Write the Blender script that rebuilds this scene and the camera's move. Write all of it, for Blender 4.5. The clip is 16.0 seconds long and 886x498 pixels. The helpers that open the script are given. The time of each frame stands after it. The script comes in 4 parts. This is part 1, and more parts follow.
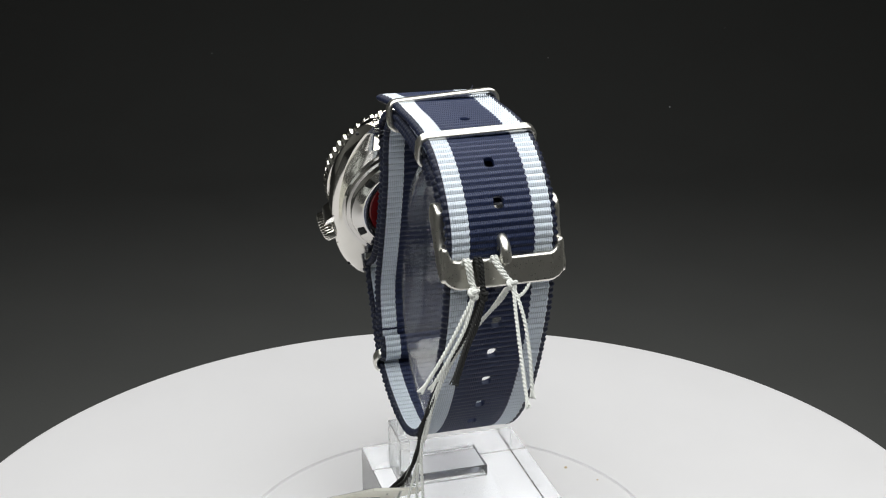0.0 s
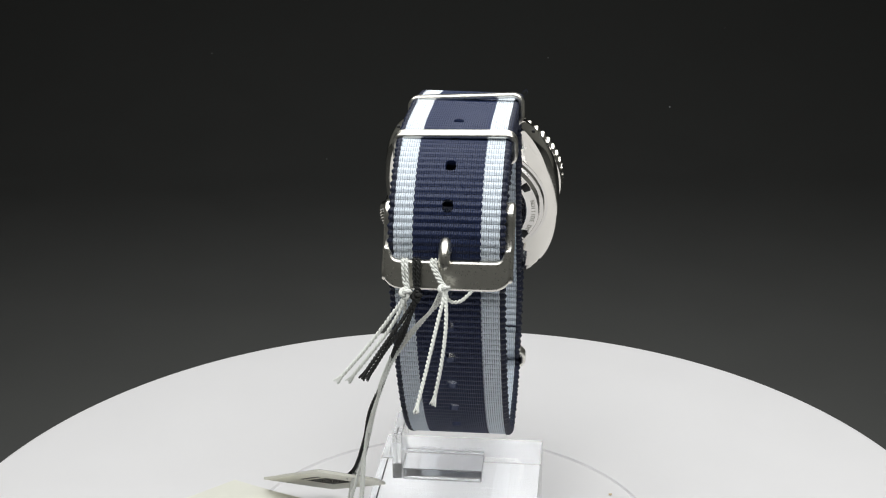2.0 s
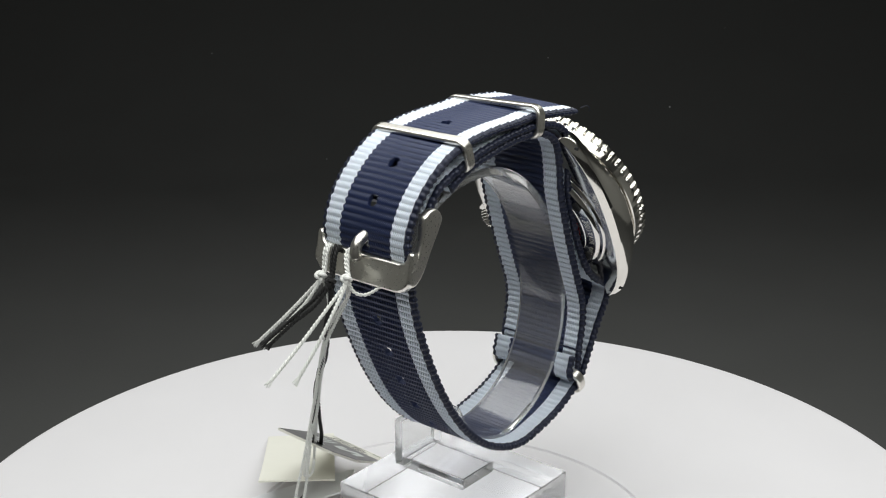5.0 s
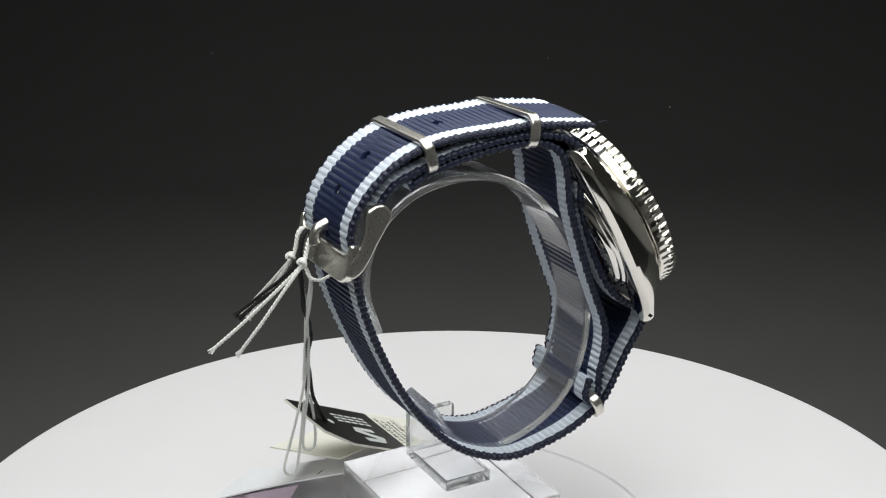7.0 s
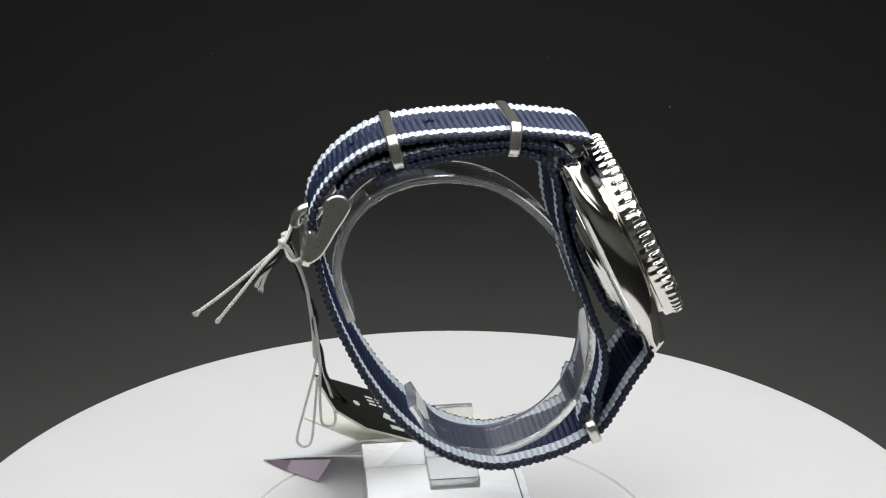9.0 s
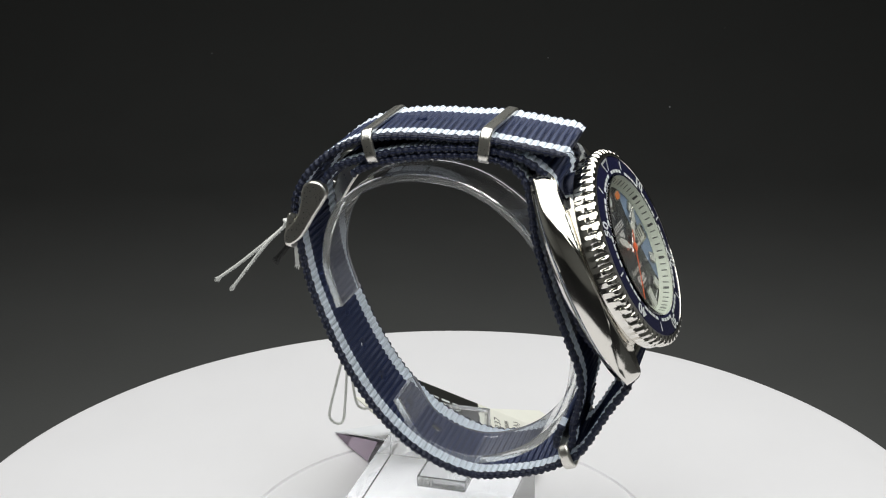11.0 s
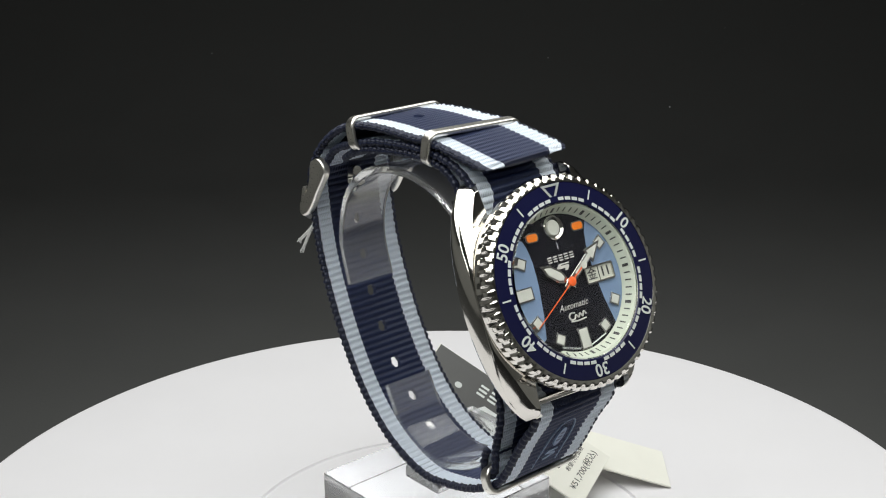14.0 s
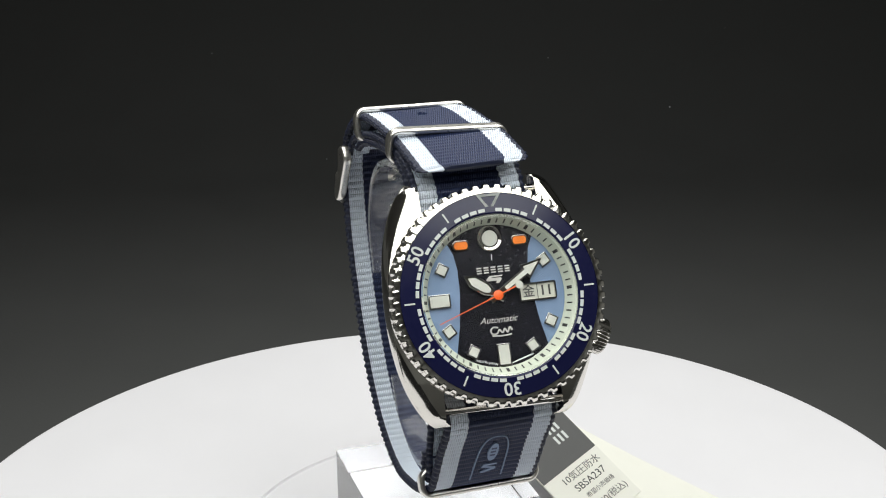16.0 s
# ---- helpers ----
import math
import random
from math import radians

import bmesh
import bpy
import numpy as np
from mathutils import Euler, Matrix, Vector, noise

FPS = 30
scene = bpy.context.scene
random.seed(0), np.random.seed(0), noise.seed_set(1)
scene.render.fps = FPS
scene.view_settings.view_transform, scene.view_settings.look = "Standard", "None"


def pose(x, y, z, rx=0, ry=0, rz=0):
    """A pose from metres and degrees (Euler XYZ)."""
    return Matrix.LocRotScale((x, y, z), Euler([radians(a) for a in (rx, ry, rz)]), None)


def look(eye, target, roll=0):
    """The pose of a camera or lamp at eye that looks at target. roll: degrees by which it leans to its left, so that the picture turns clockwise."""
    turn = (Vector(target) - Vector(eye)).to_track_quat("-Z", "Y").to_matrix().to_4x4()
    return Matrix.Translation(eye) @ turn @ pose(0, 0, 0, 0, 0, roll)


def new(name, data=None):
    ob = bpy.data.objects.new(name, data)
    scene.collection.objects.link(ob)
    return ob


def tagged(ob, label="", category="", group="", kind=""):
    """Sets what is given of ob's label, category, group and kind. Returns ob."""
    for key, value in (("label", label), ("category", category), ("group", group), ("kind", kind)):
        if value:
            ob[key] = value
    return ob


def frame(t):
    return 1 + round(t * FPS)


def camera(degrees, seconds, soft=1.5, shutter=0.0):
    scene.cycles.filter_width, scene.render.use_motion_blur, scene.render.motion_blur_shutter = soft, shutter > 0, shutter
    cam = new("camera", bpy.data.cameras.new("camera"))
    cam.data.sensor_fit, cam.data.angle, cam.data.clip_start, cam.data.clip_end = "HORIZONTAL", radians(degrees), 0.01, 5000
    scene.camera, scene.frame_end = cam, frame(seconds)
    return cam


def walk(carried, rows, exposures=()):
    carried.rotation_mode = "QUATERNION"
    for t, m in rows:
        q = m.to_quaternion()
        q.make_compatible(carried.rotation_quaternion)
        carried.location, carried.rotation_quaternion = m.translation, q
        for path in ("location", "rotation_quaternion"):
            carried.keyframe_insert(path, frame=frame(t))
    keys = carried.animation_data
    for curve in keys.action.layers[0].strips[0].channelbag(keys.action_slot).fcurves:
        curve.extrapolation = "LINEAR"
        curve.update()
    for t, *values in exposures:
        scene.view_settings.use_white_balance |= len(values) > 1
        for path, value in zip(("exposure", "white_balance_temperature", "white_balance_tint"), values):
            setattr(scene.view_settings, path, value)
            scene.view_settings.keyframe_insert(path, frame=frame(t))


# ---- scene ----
# The camera stands still before a turntable; lengths of small things are given in millimetres.
cam = camera(34.35, 16.0, soft=1.1)
EYE = pose(0, -0.2806, 0.17065, 69.997, 0.487, -0.108)
walk(cam, [(0.0, EYE), (16.0, EYE)], [(0.0, -0.11), (8.0, -0.09), (12.5, -0.08), (15.0, -0.04), (16.0, 0.03)])

# ---- light ----
world = bpy.data.worlds.new("world")
world.use_nodes = True
world.node_tree.nodes["Background"].inputs[0].default_value = (0.02, 0.02, 0.022, 1)
world.node_tree.nodes["Background"].inputs[1].default_value = 0.3
scene.world = world


def area(name, m, sx, sy, watts, colour):
    lamp = bpy.data.lights.new(name, "AREA")
    lamp.shape, lamp.size, lamp.size_y, lamp.energy, lamp.color = "RECTANGLE", sx, sy, watts, colour
    ob = new(name, lamp)
    ob.matrix_world = m
    return ob


area("ceiling_lamp", look((0.01, -0.02, 0.25), (0.01, -0.02, 0)), 0.34, 0.42, 1.40, (0.985, 1.0, 0.972))

# ---- materials ----


def rgb(c):
    return (*c, 1.0)


def material(name, colour, rough=0.5, metal=0.0, noise_size=0, noise_amount=0.15, bump=0.0, bump_size=400, coat=0.0, ior=1.5):
    """A surface with mottling of its colour and fine relief; sizes are per metre of object space."""
    m = bpy.data.materials.new(name)
    m.use_nodes = True
    nt = m.node_tree
    b = nt.nodes["Principled BSDF"]
    b.inputs["Base Color"].default_value = rgb(colour)
    b.inputs["Roughness"].default_value, b.inputs["Metallic"].default_value = rough, metal
    b.inputs["Coat Weight"].default_value, b.inputs["IOR"].default_value = coat, ior
    co = nt.nodes.new("ShaderNodeTexCoord")
    if noise_size:
        n = nt.nodes.new("ShaderNodeTexNoise")
        n.inputs["Scale"].default_value, n.inputs["Detail"].default_value = noise_size, 4
        nt.links.new(co.outputs["Object"], n.inputs["Vector"])
        mix = nt.nodes.new("ShaderNodeMix")
        mix.data_type = "RGBA"
        mix.inputs["A"].default_value = rgb([c * (1 - noise_amount) for c in colour])
        mix.inputs["B"].default_value = rgb([min(1, c * (1 + noise_amount)) for c in colour])
        nt.links.new(n.outputs["Fac"], mix.inputs["Factor"])
        nt.links.new(mix.outputs["Result"], b.inputs["Base Color"])
        rr = nt.nodes.new("ShaderNodeMapRange")
        rr.inputs["To Min"].default_value, rr.inputs["To Max"].default_value = rough * 0.8, min(1, rough * 1.2)
        nt.links.new(n.outputs["Fac"], rr.inputs["Value"])
        nt.links.new(rr.outputs["Result"], b.inputs["Roughness"])
    if bump:
        n2 = nt.nodes.new("ShaderNodeTexNoise")
        n2.inputs["Scale"].default_value, n2.inputs["Detail"].default_value = bump_size, 3
        nt.links.new(co.outputs["Object"], n2.inputs["Vector"])
        bp = nt.nodes.new("ShaderNodeBump")
        bp.inputs["Strength"].default_value, bp.inputs["Distance"].default_value = bump, 0.0002
        nt.links.new(n2.outputs["Fac"], bp.inputs["Height"])
        nt.links.new(bp.outputs["Normal"], b.inputs["Normal"])
    return m


def webbing(name, colour):
    """Woven nylon: small staggered threads laid in the strap's own length and width (UV in millimetres)."""
    m = material(name, colour, 0.48)
    nt = m.node_tree
    b = nt.nodes["Principled BSDF"]
    b.inputs["Specular IOR Level"].default_value = 0.5
    uv = nt.nodes.new("ShaderNodeUVMap")
    br = nt.nodes.new("ShaderNodeTexBrick")
    br.offset, br.inputs["Scale"].default_value = 0.0, 1.0
    br.inputs["Brick Width"].default_value, br.inputs["Row Height"].default_value = 0.444, 1.36
    br.inputs["Mortar Size"].default_value, br.inputs["Mortar Smooth"].default_value = 0.07, 1.0
    br.inputs["Color1"].default_value = br.inputs["Color2"].default_value = (1, 1, 1, 1)
    br.inputs["Mortar"].default_value = (0, 0, 0, 1)
    sh = nt.nodes.new("ShaderNodeVectorMath")
    sh.inputs[1].default_value = (0.074, 0.68, 0)
    nt.links.new(uv.outputs["UV"], sh.inputs[0])
    nt.links.new(sh.outputs["Vector"], br.inputs["Vector"])
    n = nt.nodes.new("ShaderNodeTexNoise")
    n.inputs["Scale"].default_value = 1.3
    nt.links.new(uv.outputs["UV"], n.inputs["Vector"])
    mix = nt.nodes.new("ShaderNodeMix")
    mix.data_type = "RGBA"
    mix.inputs["A"].default_value = rgb([c * 0.9 for c in colour])
    mix.inputs["B"].default_value = rgb([min(1, c * 1.08) for c in colour])
    nt.links.new(n.outputs["Fac"], mix.inputs["Factor"])
    # shade between the threads, darkened into the colour along the gaps
    mul = nt.nodes.new("ShaderNodeMix")
    mul.data_type, mul.blend_type = "RGBA", "MULTIPLY"
    mul.inputs["Factor"].default_value = 0.3
    nt.links.new(mix.outputs["Result"], mul.inputs["A"])
    nt.links.new(br.outputs["Color"], mul.inputs["B"])
    nt.links.new(mul.outputs["Result"], b.inputs["Base Color"])
    bp = nt.nodes.new("ShaderNodeBump")
    bp.inputs["Strength"].default_value, bp.inputs["Distance"].default_value = 1.0, 0.0004
    nt.links.new(br.outputs["Color"], bp.inputs["Height"])
    nt.links.new(bp.outputs["Normal"], b.inputs["Normal"])
    return m


def glass(name, colour=(1, 1, 1), ior=1.49, rough=0.0, bump=0.0, clear=1.0):
    m = bpy.data.materials.new(name)
    m.use_nodes = True
    nt = m.node_tree
    b = nt.nodes["Principled BSDF"]
    b.inputs["Base Color"].default_value = rgb(colour)
    b.inputs["Roughness"].default_value, b.inputs["Transmission Weight"].default_value, b.inputs["IOR"].default_value = rough, clear, ior
    if bump:
        n = nt.nodes.new("ShaderNodeTexNoise")
        n.inputs["Scale"].default_value = 900
        bp = nt.nodes.new("ShaderNodeBump")
        bp.inputs["Strength"].default_value, bp.inputs["Distance"].default_value = bump, 0.0001
        co = nt.nodes.new("ShaderNodeTexCoord")
        nt.links.new(co.outputs["Object"], n.inputs["Vector"])
        nt.links.new(n.outputs["Fac"], bp.inputs["Height"])
        nt.links.new(bp.outputs["Normal"], b.inputs["Normal"])
    return m


NAVY = webbing("navy_nylon", (0.014, 0.025, 0.080))
NAVY_EDGE = webbing("navy_nylon_edge", (0.008, 0.013, 0.04))
PALE = webbing("pale_blue_nylon", (0.79, 0.86, 1.0))
STEEL = material("polished_steel", (0.72, 0.70, 0.67), 0.07, 1.0, 300, 0.04)
PURPLE = material("mauve_shaded_card", (0.52, 0.42, 0.52), 0.6, 0, 200, 0.06)
CASE_STEEL = material("soft_polished_steel", (0.76, 0.735, 0.685), 0.105, 1.0, 300, 0.04)
BEZEL_STEEL = material("tumbled_steel", (0.80, 0.775, 0.72), 0.13, 1.0, 300, 0.04)
SATIN = material("satin_steel", (0.76, 0.735, 0.68), 0.29, 1.0, 2500, 0.04, 0.05, 6000)
ENGRAVED = material("engraved_steel", (0.55, 0.53, 0.49), 0.42, 1.0, 900, 0.2)
BEZEL_BLUE = material("blue_anodised_ring", (0.008, 0.009, 0.042), 0.2, 0.0, 800, 0.1)
PRINT_WHITE = material("white_print", (0.64, 0.67, 0.65), 0.5)
LUME = material("luminous_paint", (0.46, 0.47, 0.42), 0.55, 0, 1500, 0.05)
RING_PALE = material("pale_green_ring", (0.48, 0.52, 0.43), 0.5, 0, 900, 0.05)
DIAL_DARK = material("dark_dial", (0.006, 0.006, 0.010), 0.26, 0.0, 1500, 0.15)
DIAL_BLUE = material("light_blue_dial", (0.15, 0.22, 0.335), 0.30, 0.0, 1500, 0.06)
SILVER = material("silver_print", (0.44, 0.43, 0.40), 0.35, 0.0, 900, 0.1)
ORANGE = material("orange_lacquer", (0.74, 0.18, 0.006), 0.4, 0, 900, 0.08)
HAND_ORANGE = material("red_orange_lacquer", (0.72, 0.10, 0.012), 0.4, 0, 900, 0.08)
RED = material("dark_red_glass", (0.16, 0.01, 0.012), 0.1, 0, 300, 0.3)
BLACK = material("black_print_and_recess", (0.015, 0.015, 0.016), 0.5, 0, 700, 0.2)
DISC_WHITE = material("white_plastic", (0.80, 0.785, 0.805), 0.42, 0, 60, 0.012, 0.05, 1200)
CLOTH = material("grey_backdrop_paper", (0.087, 0.088, 0.086), 0.9, 0, 30, 0.06, 0.3, 900)
TABLE = material("near_black_table", (0.012, 0.012, 0.013), 0.6, 0, 40, 0.2)
ACRYLIC = glass("clear_acrylic", clear=0.985)
ACRYLIC_WORN = glass("clear_acrylic_scuffed", (0.98, 0.98, 0.99), 1.49, 0.0, 0.06, 0.95)
ACRYLIC_EDGE = glass("clear_acrylic_cut_edge", (0.98, 0.99, 0.98), 1.49, 0.06, 0.5, 0.82)
ACRYLIC_SIDE = glass("clear_acrylic_sawn_side", (0.99, 1.0, 1.0), 1.49, 0.04, 0.35, 0.9)
ACRYLIC_FROST = glass("clear_acrylic_frosted_side", (0.99, 1.0, 1.0), 1.49, 0.03, 0.25, 0.9)
BOUNCE_WHITE = material("white_bounce_sheet", (0.86, 0.86, 0.90), 0.35, 0, 150, 0.05)
CRYSTAL = glass("watch_crystal", (1, 1, 1), 1.45)
PAPER_WHITE = material("white_paper", (0.84, 0.85, 0.88), 0.6, 0, 200, 0.03)
DATE_CARD = material("greyish_date_card", (0.46, 0.47, 0.40), 0.6, 0, 900, 0.05)
PAPER = material("cream_card", (0.84, 0.83, 0.75), 0.7, 0, 200, 0.03, 0.15, 2500)
TAG_BLACK = material("black_gloss_card", (0.02, 0.02, 0.018), 0.3, 0, 300, 0.15)
CORD_WHITE = material("white_cord", (0.78, 0.79, 0.76), 0.7, 0, 2500, 0.12, 0.3, 4000)
CORD_BLACK = material("black_cord", (0.010, 0.010, 0.010), 0.75, 0, 2500, 0.3, 0.3, 4000)
BOUNCE_GREY = material("grey_bounce_board", (0.42, 0.42, 0.40), 0.7, 0, 20, 0.04, 0.2, 300)
CREAM_SPECK = material("tan_crumb", (0.62, 0.50, 0.34), 0.8)

# ---- mesh tools (millimetres) ----


def thing(name, label, category, group="", kind=""):
    ob = new(name)
    ob.empty_display_size = 0.01
    return tagged(ob, label, category, group, kind)


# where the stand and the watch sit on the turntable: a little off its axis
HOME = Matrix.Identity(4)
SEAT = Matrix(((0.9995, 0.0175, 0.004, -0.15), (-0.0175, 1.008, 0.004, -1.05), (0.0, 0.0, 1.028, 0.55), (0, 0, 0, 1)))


def finish(name, bm, mats, parent=None, label="", m=None, sharp=31, smooth=True):
    if m is not None:
        bm.transform(m)
    bm.transform(Matrix.Scale(0.001, 4) @ HOME)
    me = bpy.data.meshes.new(name)
    bm.to_mesh(me)
    bm.free()
    for x in mats if isinstance(mats, (list, tuple)) else [mats]:
        me.materials.append(x)
    if smooth:
        me.polygons.foreach_set("use_smooth", [True] * len(me.polygons))
        me.set_sharp_from_angle(angle=radians(sharp))
    ob = new(name, me)
    if smooth and len(me.polygons) < 6000:
        wn = ob.modifiers.new("even_normals", "WEIGHTED_NORMAL")
        wn.keep_sharp, wn.weight = True, 80
    if parent is not None:
        ob.parent = parent
    return tagged(ob, label)


def part(name, bm, mats, parent, label="", m=None, sharp=31):
    return finish(name, bm, mats, parent, label, m, sharp)


def lathe(profile, n=96, wave=None, closed=False):
    """Turns (r, z) pairs about z; wave(angle, k) changes the radius of pair k."""
    bm = bmesh.new()
    rings = []
    for i in range(n):
        a = 2 * math.pi * i / n
        ring = []
        for k, (r, z) in enumerate(profile):
            q = r + (wave(a, k) if wave else 0)
            ring.append(bm.verts.new((q * math.cos(a), q * math.sin(a), z)))
        rings.append(ring)
    m = len(profile)
    for i in range(n):
        p, q = rings[i], rings[(i + 1) % n]
        for k in range(m if closed else m - 1):
            l = (k + 1) % m
            bm.faces.new((p[k], q[k], q[l], p[l]))
    if not closed:
        for k in (0, m - 1):
            if profile[k][0] > 0.01:
                try:
                    bm.faces.new([r[k] for r in rings])
                except ValueError:
                    pass
    bmesh.ops.remove_doubles(bm, verts=bm.verts, dist=1e-5)
    bmesh.ops.recalc_face_normals(bm, faces=bm.faces)
    return bm


def box(x0, x1, y0, y1, z0, z1, bevel=0.0, seg=2):
    bm = bmesh.new()
    bmesh.ops.create_cube(bm, size=1.0)
    for v in bm.verts:
        v.co = ((x0 + x1) / 2 + v.co.x * (x1 - x0), (y0 + y1) / 2 + v.co.y * (y1 - y0), (z0 + z1) / 2 + v.co.z * (z1 - z0))
    if bevel:
        bmesh.ops.bevel(bm, geom=bm.edges[:], offset=bevel, segments=seg, profile=0.5, affect="EDGES")
    return bm


def prism(outline, z0, z1, bevel=0.0, seg=2):
    """A plate from an outline of (x, y)."""
    bm = bmesh.new()
    a = [bm.verts.new((x, y, z0)) for x, y in outline]
    b = [bm.verts.new((x, y, z1)) for x, y in outline]
    bm.faces.new(a[::-1])
    top = bm.faces.new(b)
    n = len(a)
    for i in range(n):
        bm.faces.new((a[i], a[(i + 1) % n], b[(i + 1) % n], b[i]))
    bmesh.ops.recalc_face_normals(bm, faces=bm.faces)
    if bevel:
        bmesh.ops.bevel(bm, geom=list(top.edges), offset=bevel, segments=seg, profile=0.5, affect="EDGES")
    return bm


def join(*bms):
    out = bmesh.new()
    for b in bms:
        me = bpy.data.meshes.new("t")
        b.to_mesh(me)
        b.free()
        out.from_mesh(me)
        bpy.data.meshes.remove(me)
    return out


def spline(points, step):
    """Points at even steps along a smooth curve through the given ones."""
    p = [Vector(q) for q in points]
    p = [2 * p[0] - p[1]] + p + [2 * p[-1] - p[-2]]
    fine = []
    for i in range(1, len(p) - 2):
        a, b, c, d = p[i - 1:i + 3]
        for k in range(40):
            t = k / 40
            fine.append(0.5 * (2 * b + (c - a) * t + (2 * a - 5 * b + 4 * c - d) * t * t + (3 * b - a - 3 * c + d) * t ** 3))
    fine.append(p[-2])
    out, need, left = [fine[0]], step, step
    for a, b in zip(fine, fine[1:]):
        d = (b - a).length
        pos = 0
        while d - pos >= left:
            pos += left
            out.append(a.lerp(b, pos / d))
            left = need
        left -= d - pos
    return out


def tube(points, radius, sides=8, ends=True):
    """A round rod along points; radius a number or a function of 0..1."""
    bm = bmesh.new()
    pts = [Vector(p) for p in points]
    n = len(pts)
    up = Vector((0.3, 0.5, 0.8)).normalized()
    rings = []
    for i, p in enumerate(pts):
        t = (pts[min(i + 1, n - 1)] - pts[max(i - 1, 0)]).normalized()
        s = t.cross(up)
        if s.length < 1e-3:
            s = t.cross(Vector((1, 0, 0)))
        s.normalize()
        up = s.cross(t)
        r = radius(i / (n - 1)) if callable(radius) else radius
        rings.append([bm.verts.new(p + r * (math.cos(2 * math.pi * k / sides) * s + math.sin(2 * math.pi * k / sides) * up)) for k in range(sides)])
    for p, q in zip(rings, rings[1:]):
        for k in range(sides):
            bm.faces.new((p[k], p[(k + 1) % sides], q[(k + 1) % sides], q[k]))
    if ends:
        bm.faces.new(rings[0][::-1])
        bm.faces.new(rings[-1])
    bmesh.ops.recalc_face_normals(bm, faces=bm.faces)
    return bm


def loop_bar(outline, section, closed=True):
    """A bar swept along (x, y) points in a plane; section: (across, up) pairs."""
    bm = bmesh.new()
    n = len(outline)
    rings = []
    for i in range(n):
        p = Vector(outline[i])
        a = Vector(outline[(i - 1) % n]) if closed or i else p
        b = Vector(outline[(i + 1) % n]) if closed or i < n - 1 else p
        t = (b - a).normalized()
        s = Vector((t.y, -t.x))
        rings.append([bm.verts.new((*(p + u * s), v)) for u, v in section])
    m = len(section)
    for i in range(n if closed else n - 1):
        p, q = rings[i], rings[(i + 1) % n]
        for k in range(m):
            bm.faces.new((p[k], p[(k + 1) % m], q[(k + 1) % m], q[k]))
    if not closed:
        bm.faces.new(rings[0][::-1])
        bm.faces.new(rings[-1])
    bmesh.ops.recalc_face_normals(bm, faces=bm.faces)
    return bm


def round_rect(w, h, r, n=6):
    out = []
    for cx, cy, a0 in ((w - r, h - r, 0), (r - w, h - r, 90), (r - w, r - h, 180), (w - r, r - h, 270)):
        for k in range(n + 1):
            a = radians(a0 + 90 * k / n)
            out.append((cx + r * math.cos(a), cy + r * math.sin(a)))
    return out


def lettering(text, size, depth=0.06, bold=0.0):
    """Built-in font as a mesh in millimetres, centred."""
    cu = bpy.data.curves.new("t", "FONT")
    cu.body, cu.size, cu.extrude, cu.align_x, cu.align_y = text, size, depth, "CENTER", "CENTER"
    cu.resolution_u, cu.offset = 3, bold
    ob = bpy.data.objects.new("t", cu)
    me = bpy.data.meshes.new_from_object(ob)
    bm = bmesh.new()
    bm.from_mesh(me)
    bpy.data.objects.remove(ob)
    bpy.data.meshes.remove(me)
    bpy.data.curves.remove(cu)
    return bm


# ---- setting ----
def wall(name, x0, x1, y0, y1, z0, z1, mat, label):
    ob = finish(name, box(x0, x1, y0, y1, z0, z1), mat, None, label, smooth=False)
    return tagged(ob, "", "wall", "", "structure")


def sweep():
    """One sheet of dark paper: floor, curve and back."""
    prof = [(y, -60) for y in range(-100, 450, 50)] + [(450 + 250 * math.sin(radians(a)), 190 - 250 * math.cos(radians(a))) for a in range(0, 91, 5)] + [(700, 300), (700, 520)]
    back = [(y + 2 * math.sin(radians(min(90, max(0, (y - 450) / 2.6)))), z - 2) for y, z in prof]
    bm = bmesh.new()
    rows = [[bm.verts.new((x, y, z)) for x in (-900, -300, 300, 900)] for y, z in prof + back[::-1]]
    n = len(rows)
    for i in range(n):
        p, q = rows[i], rows[(i + 1) % n]
        for k in range(3):
            bm.faces.new((p[k], p[k + 1], q[k + 1], q[k]))
    bmesh.ops.recalc_face_normals(bm, faces=bm.faces)
    ob = finish("backdrop", bm, CLOTH, None, "plain dark grey paper sweep under and behind the turntable", sharp=30)
    return tagged(ob, "", "backdrop", "", "structure")


sweep()
# slab out of view, added so the polished case reflects something dark
tagged(finish("ground", box(-900, 900, -800, 690, -80, -66), TABLE, None, "unseen near-black table top under the paper sweep, added for dark reflections", smooth=False), "", "table top", "", "structure")
# out-of-view walls, added as grey reflectors that fill the steel and strap
wall("wall_left", -410, -400, -800, 710, -58, 518, BOUNCE_GREY, "unseen grey side wall added to bounce light onto the watch")
wall("wall_right", 400, 410, -800, 710, -58, 518, BOUNCE_GREY, "unseen grey side wall added to bounce light onto the watch")
wall("wall_front", -398, 398, -510, -500, -58, 518, BOUNCE_GREY, "unseen grey front wall added to bounce light onto the watch")
wall("ceiling", -910, 910, -810, 710, 520, 530, CLOTH, "dark ceiling of the photo booth")

TURNING = []


def turntable():
    t = thing("turntable", "round white plastic display turntable with a faint ring groove", "turntable")
    part("plate", lathe([(0, -6), (113.5, -6), (116.4, -4.5), (117.4, -2.5), (117.4, -1.2), (116.9, -0.4), (116.2, 0), (47.3, 0), (47.0, -0.6), (46.5, -0.6), (46.2, 0), (0, 0)], 256), DISC_WHITE, t)
    part("base", lathe([(0, -60), (85, -60), (86, -55), (80, -8), (0, -8)], 96), DISC_WHITE, t)
    TURNING.append(t)


turntable()
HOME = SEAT

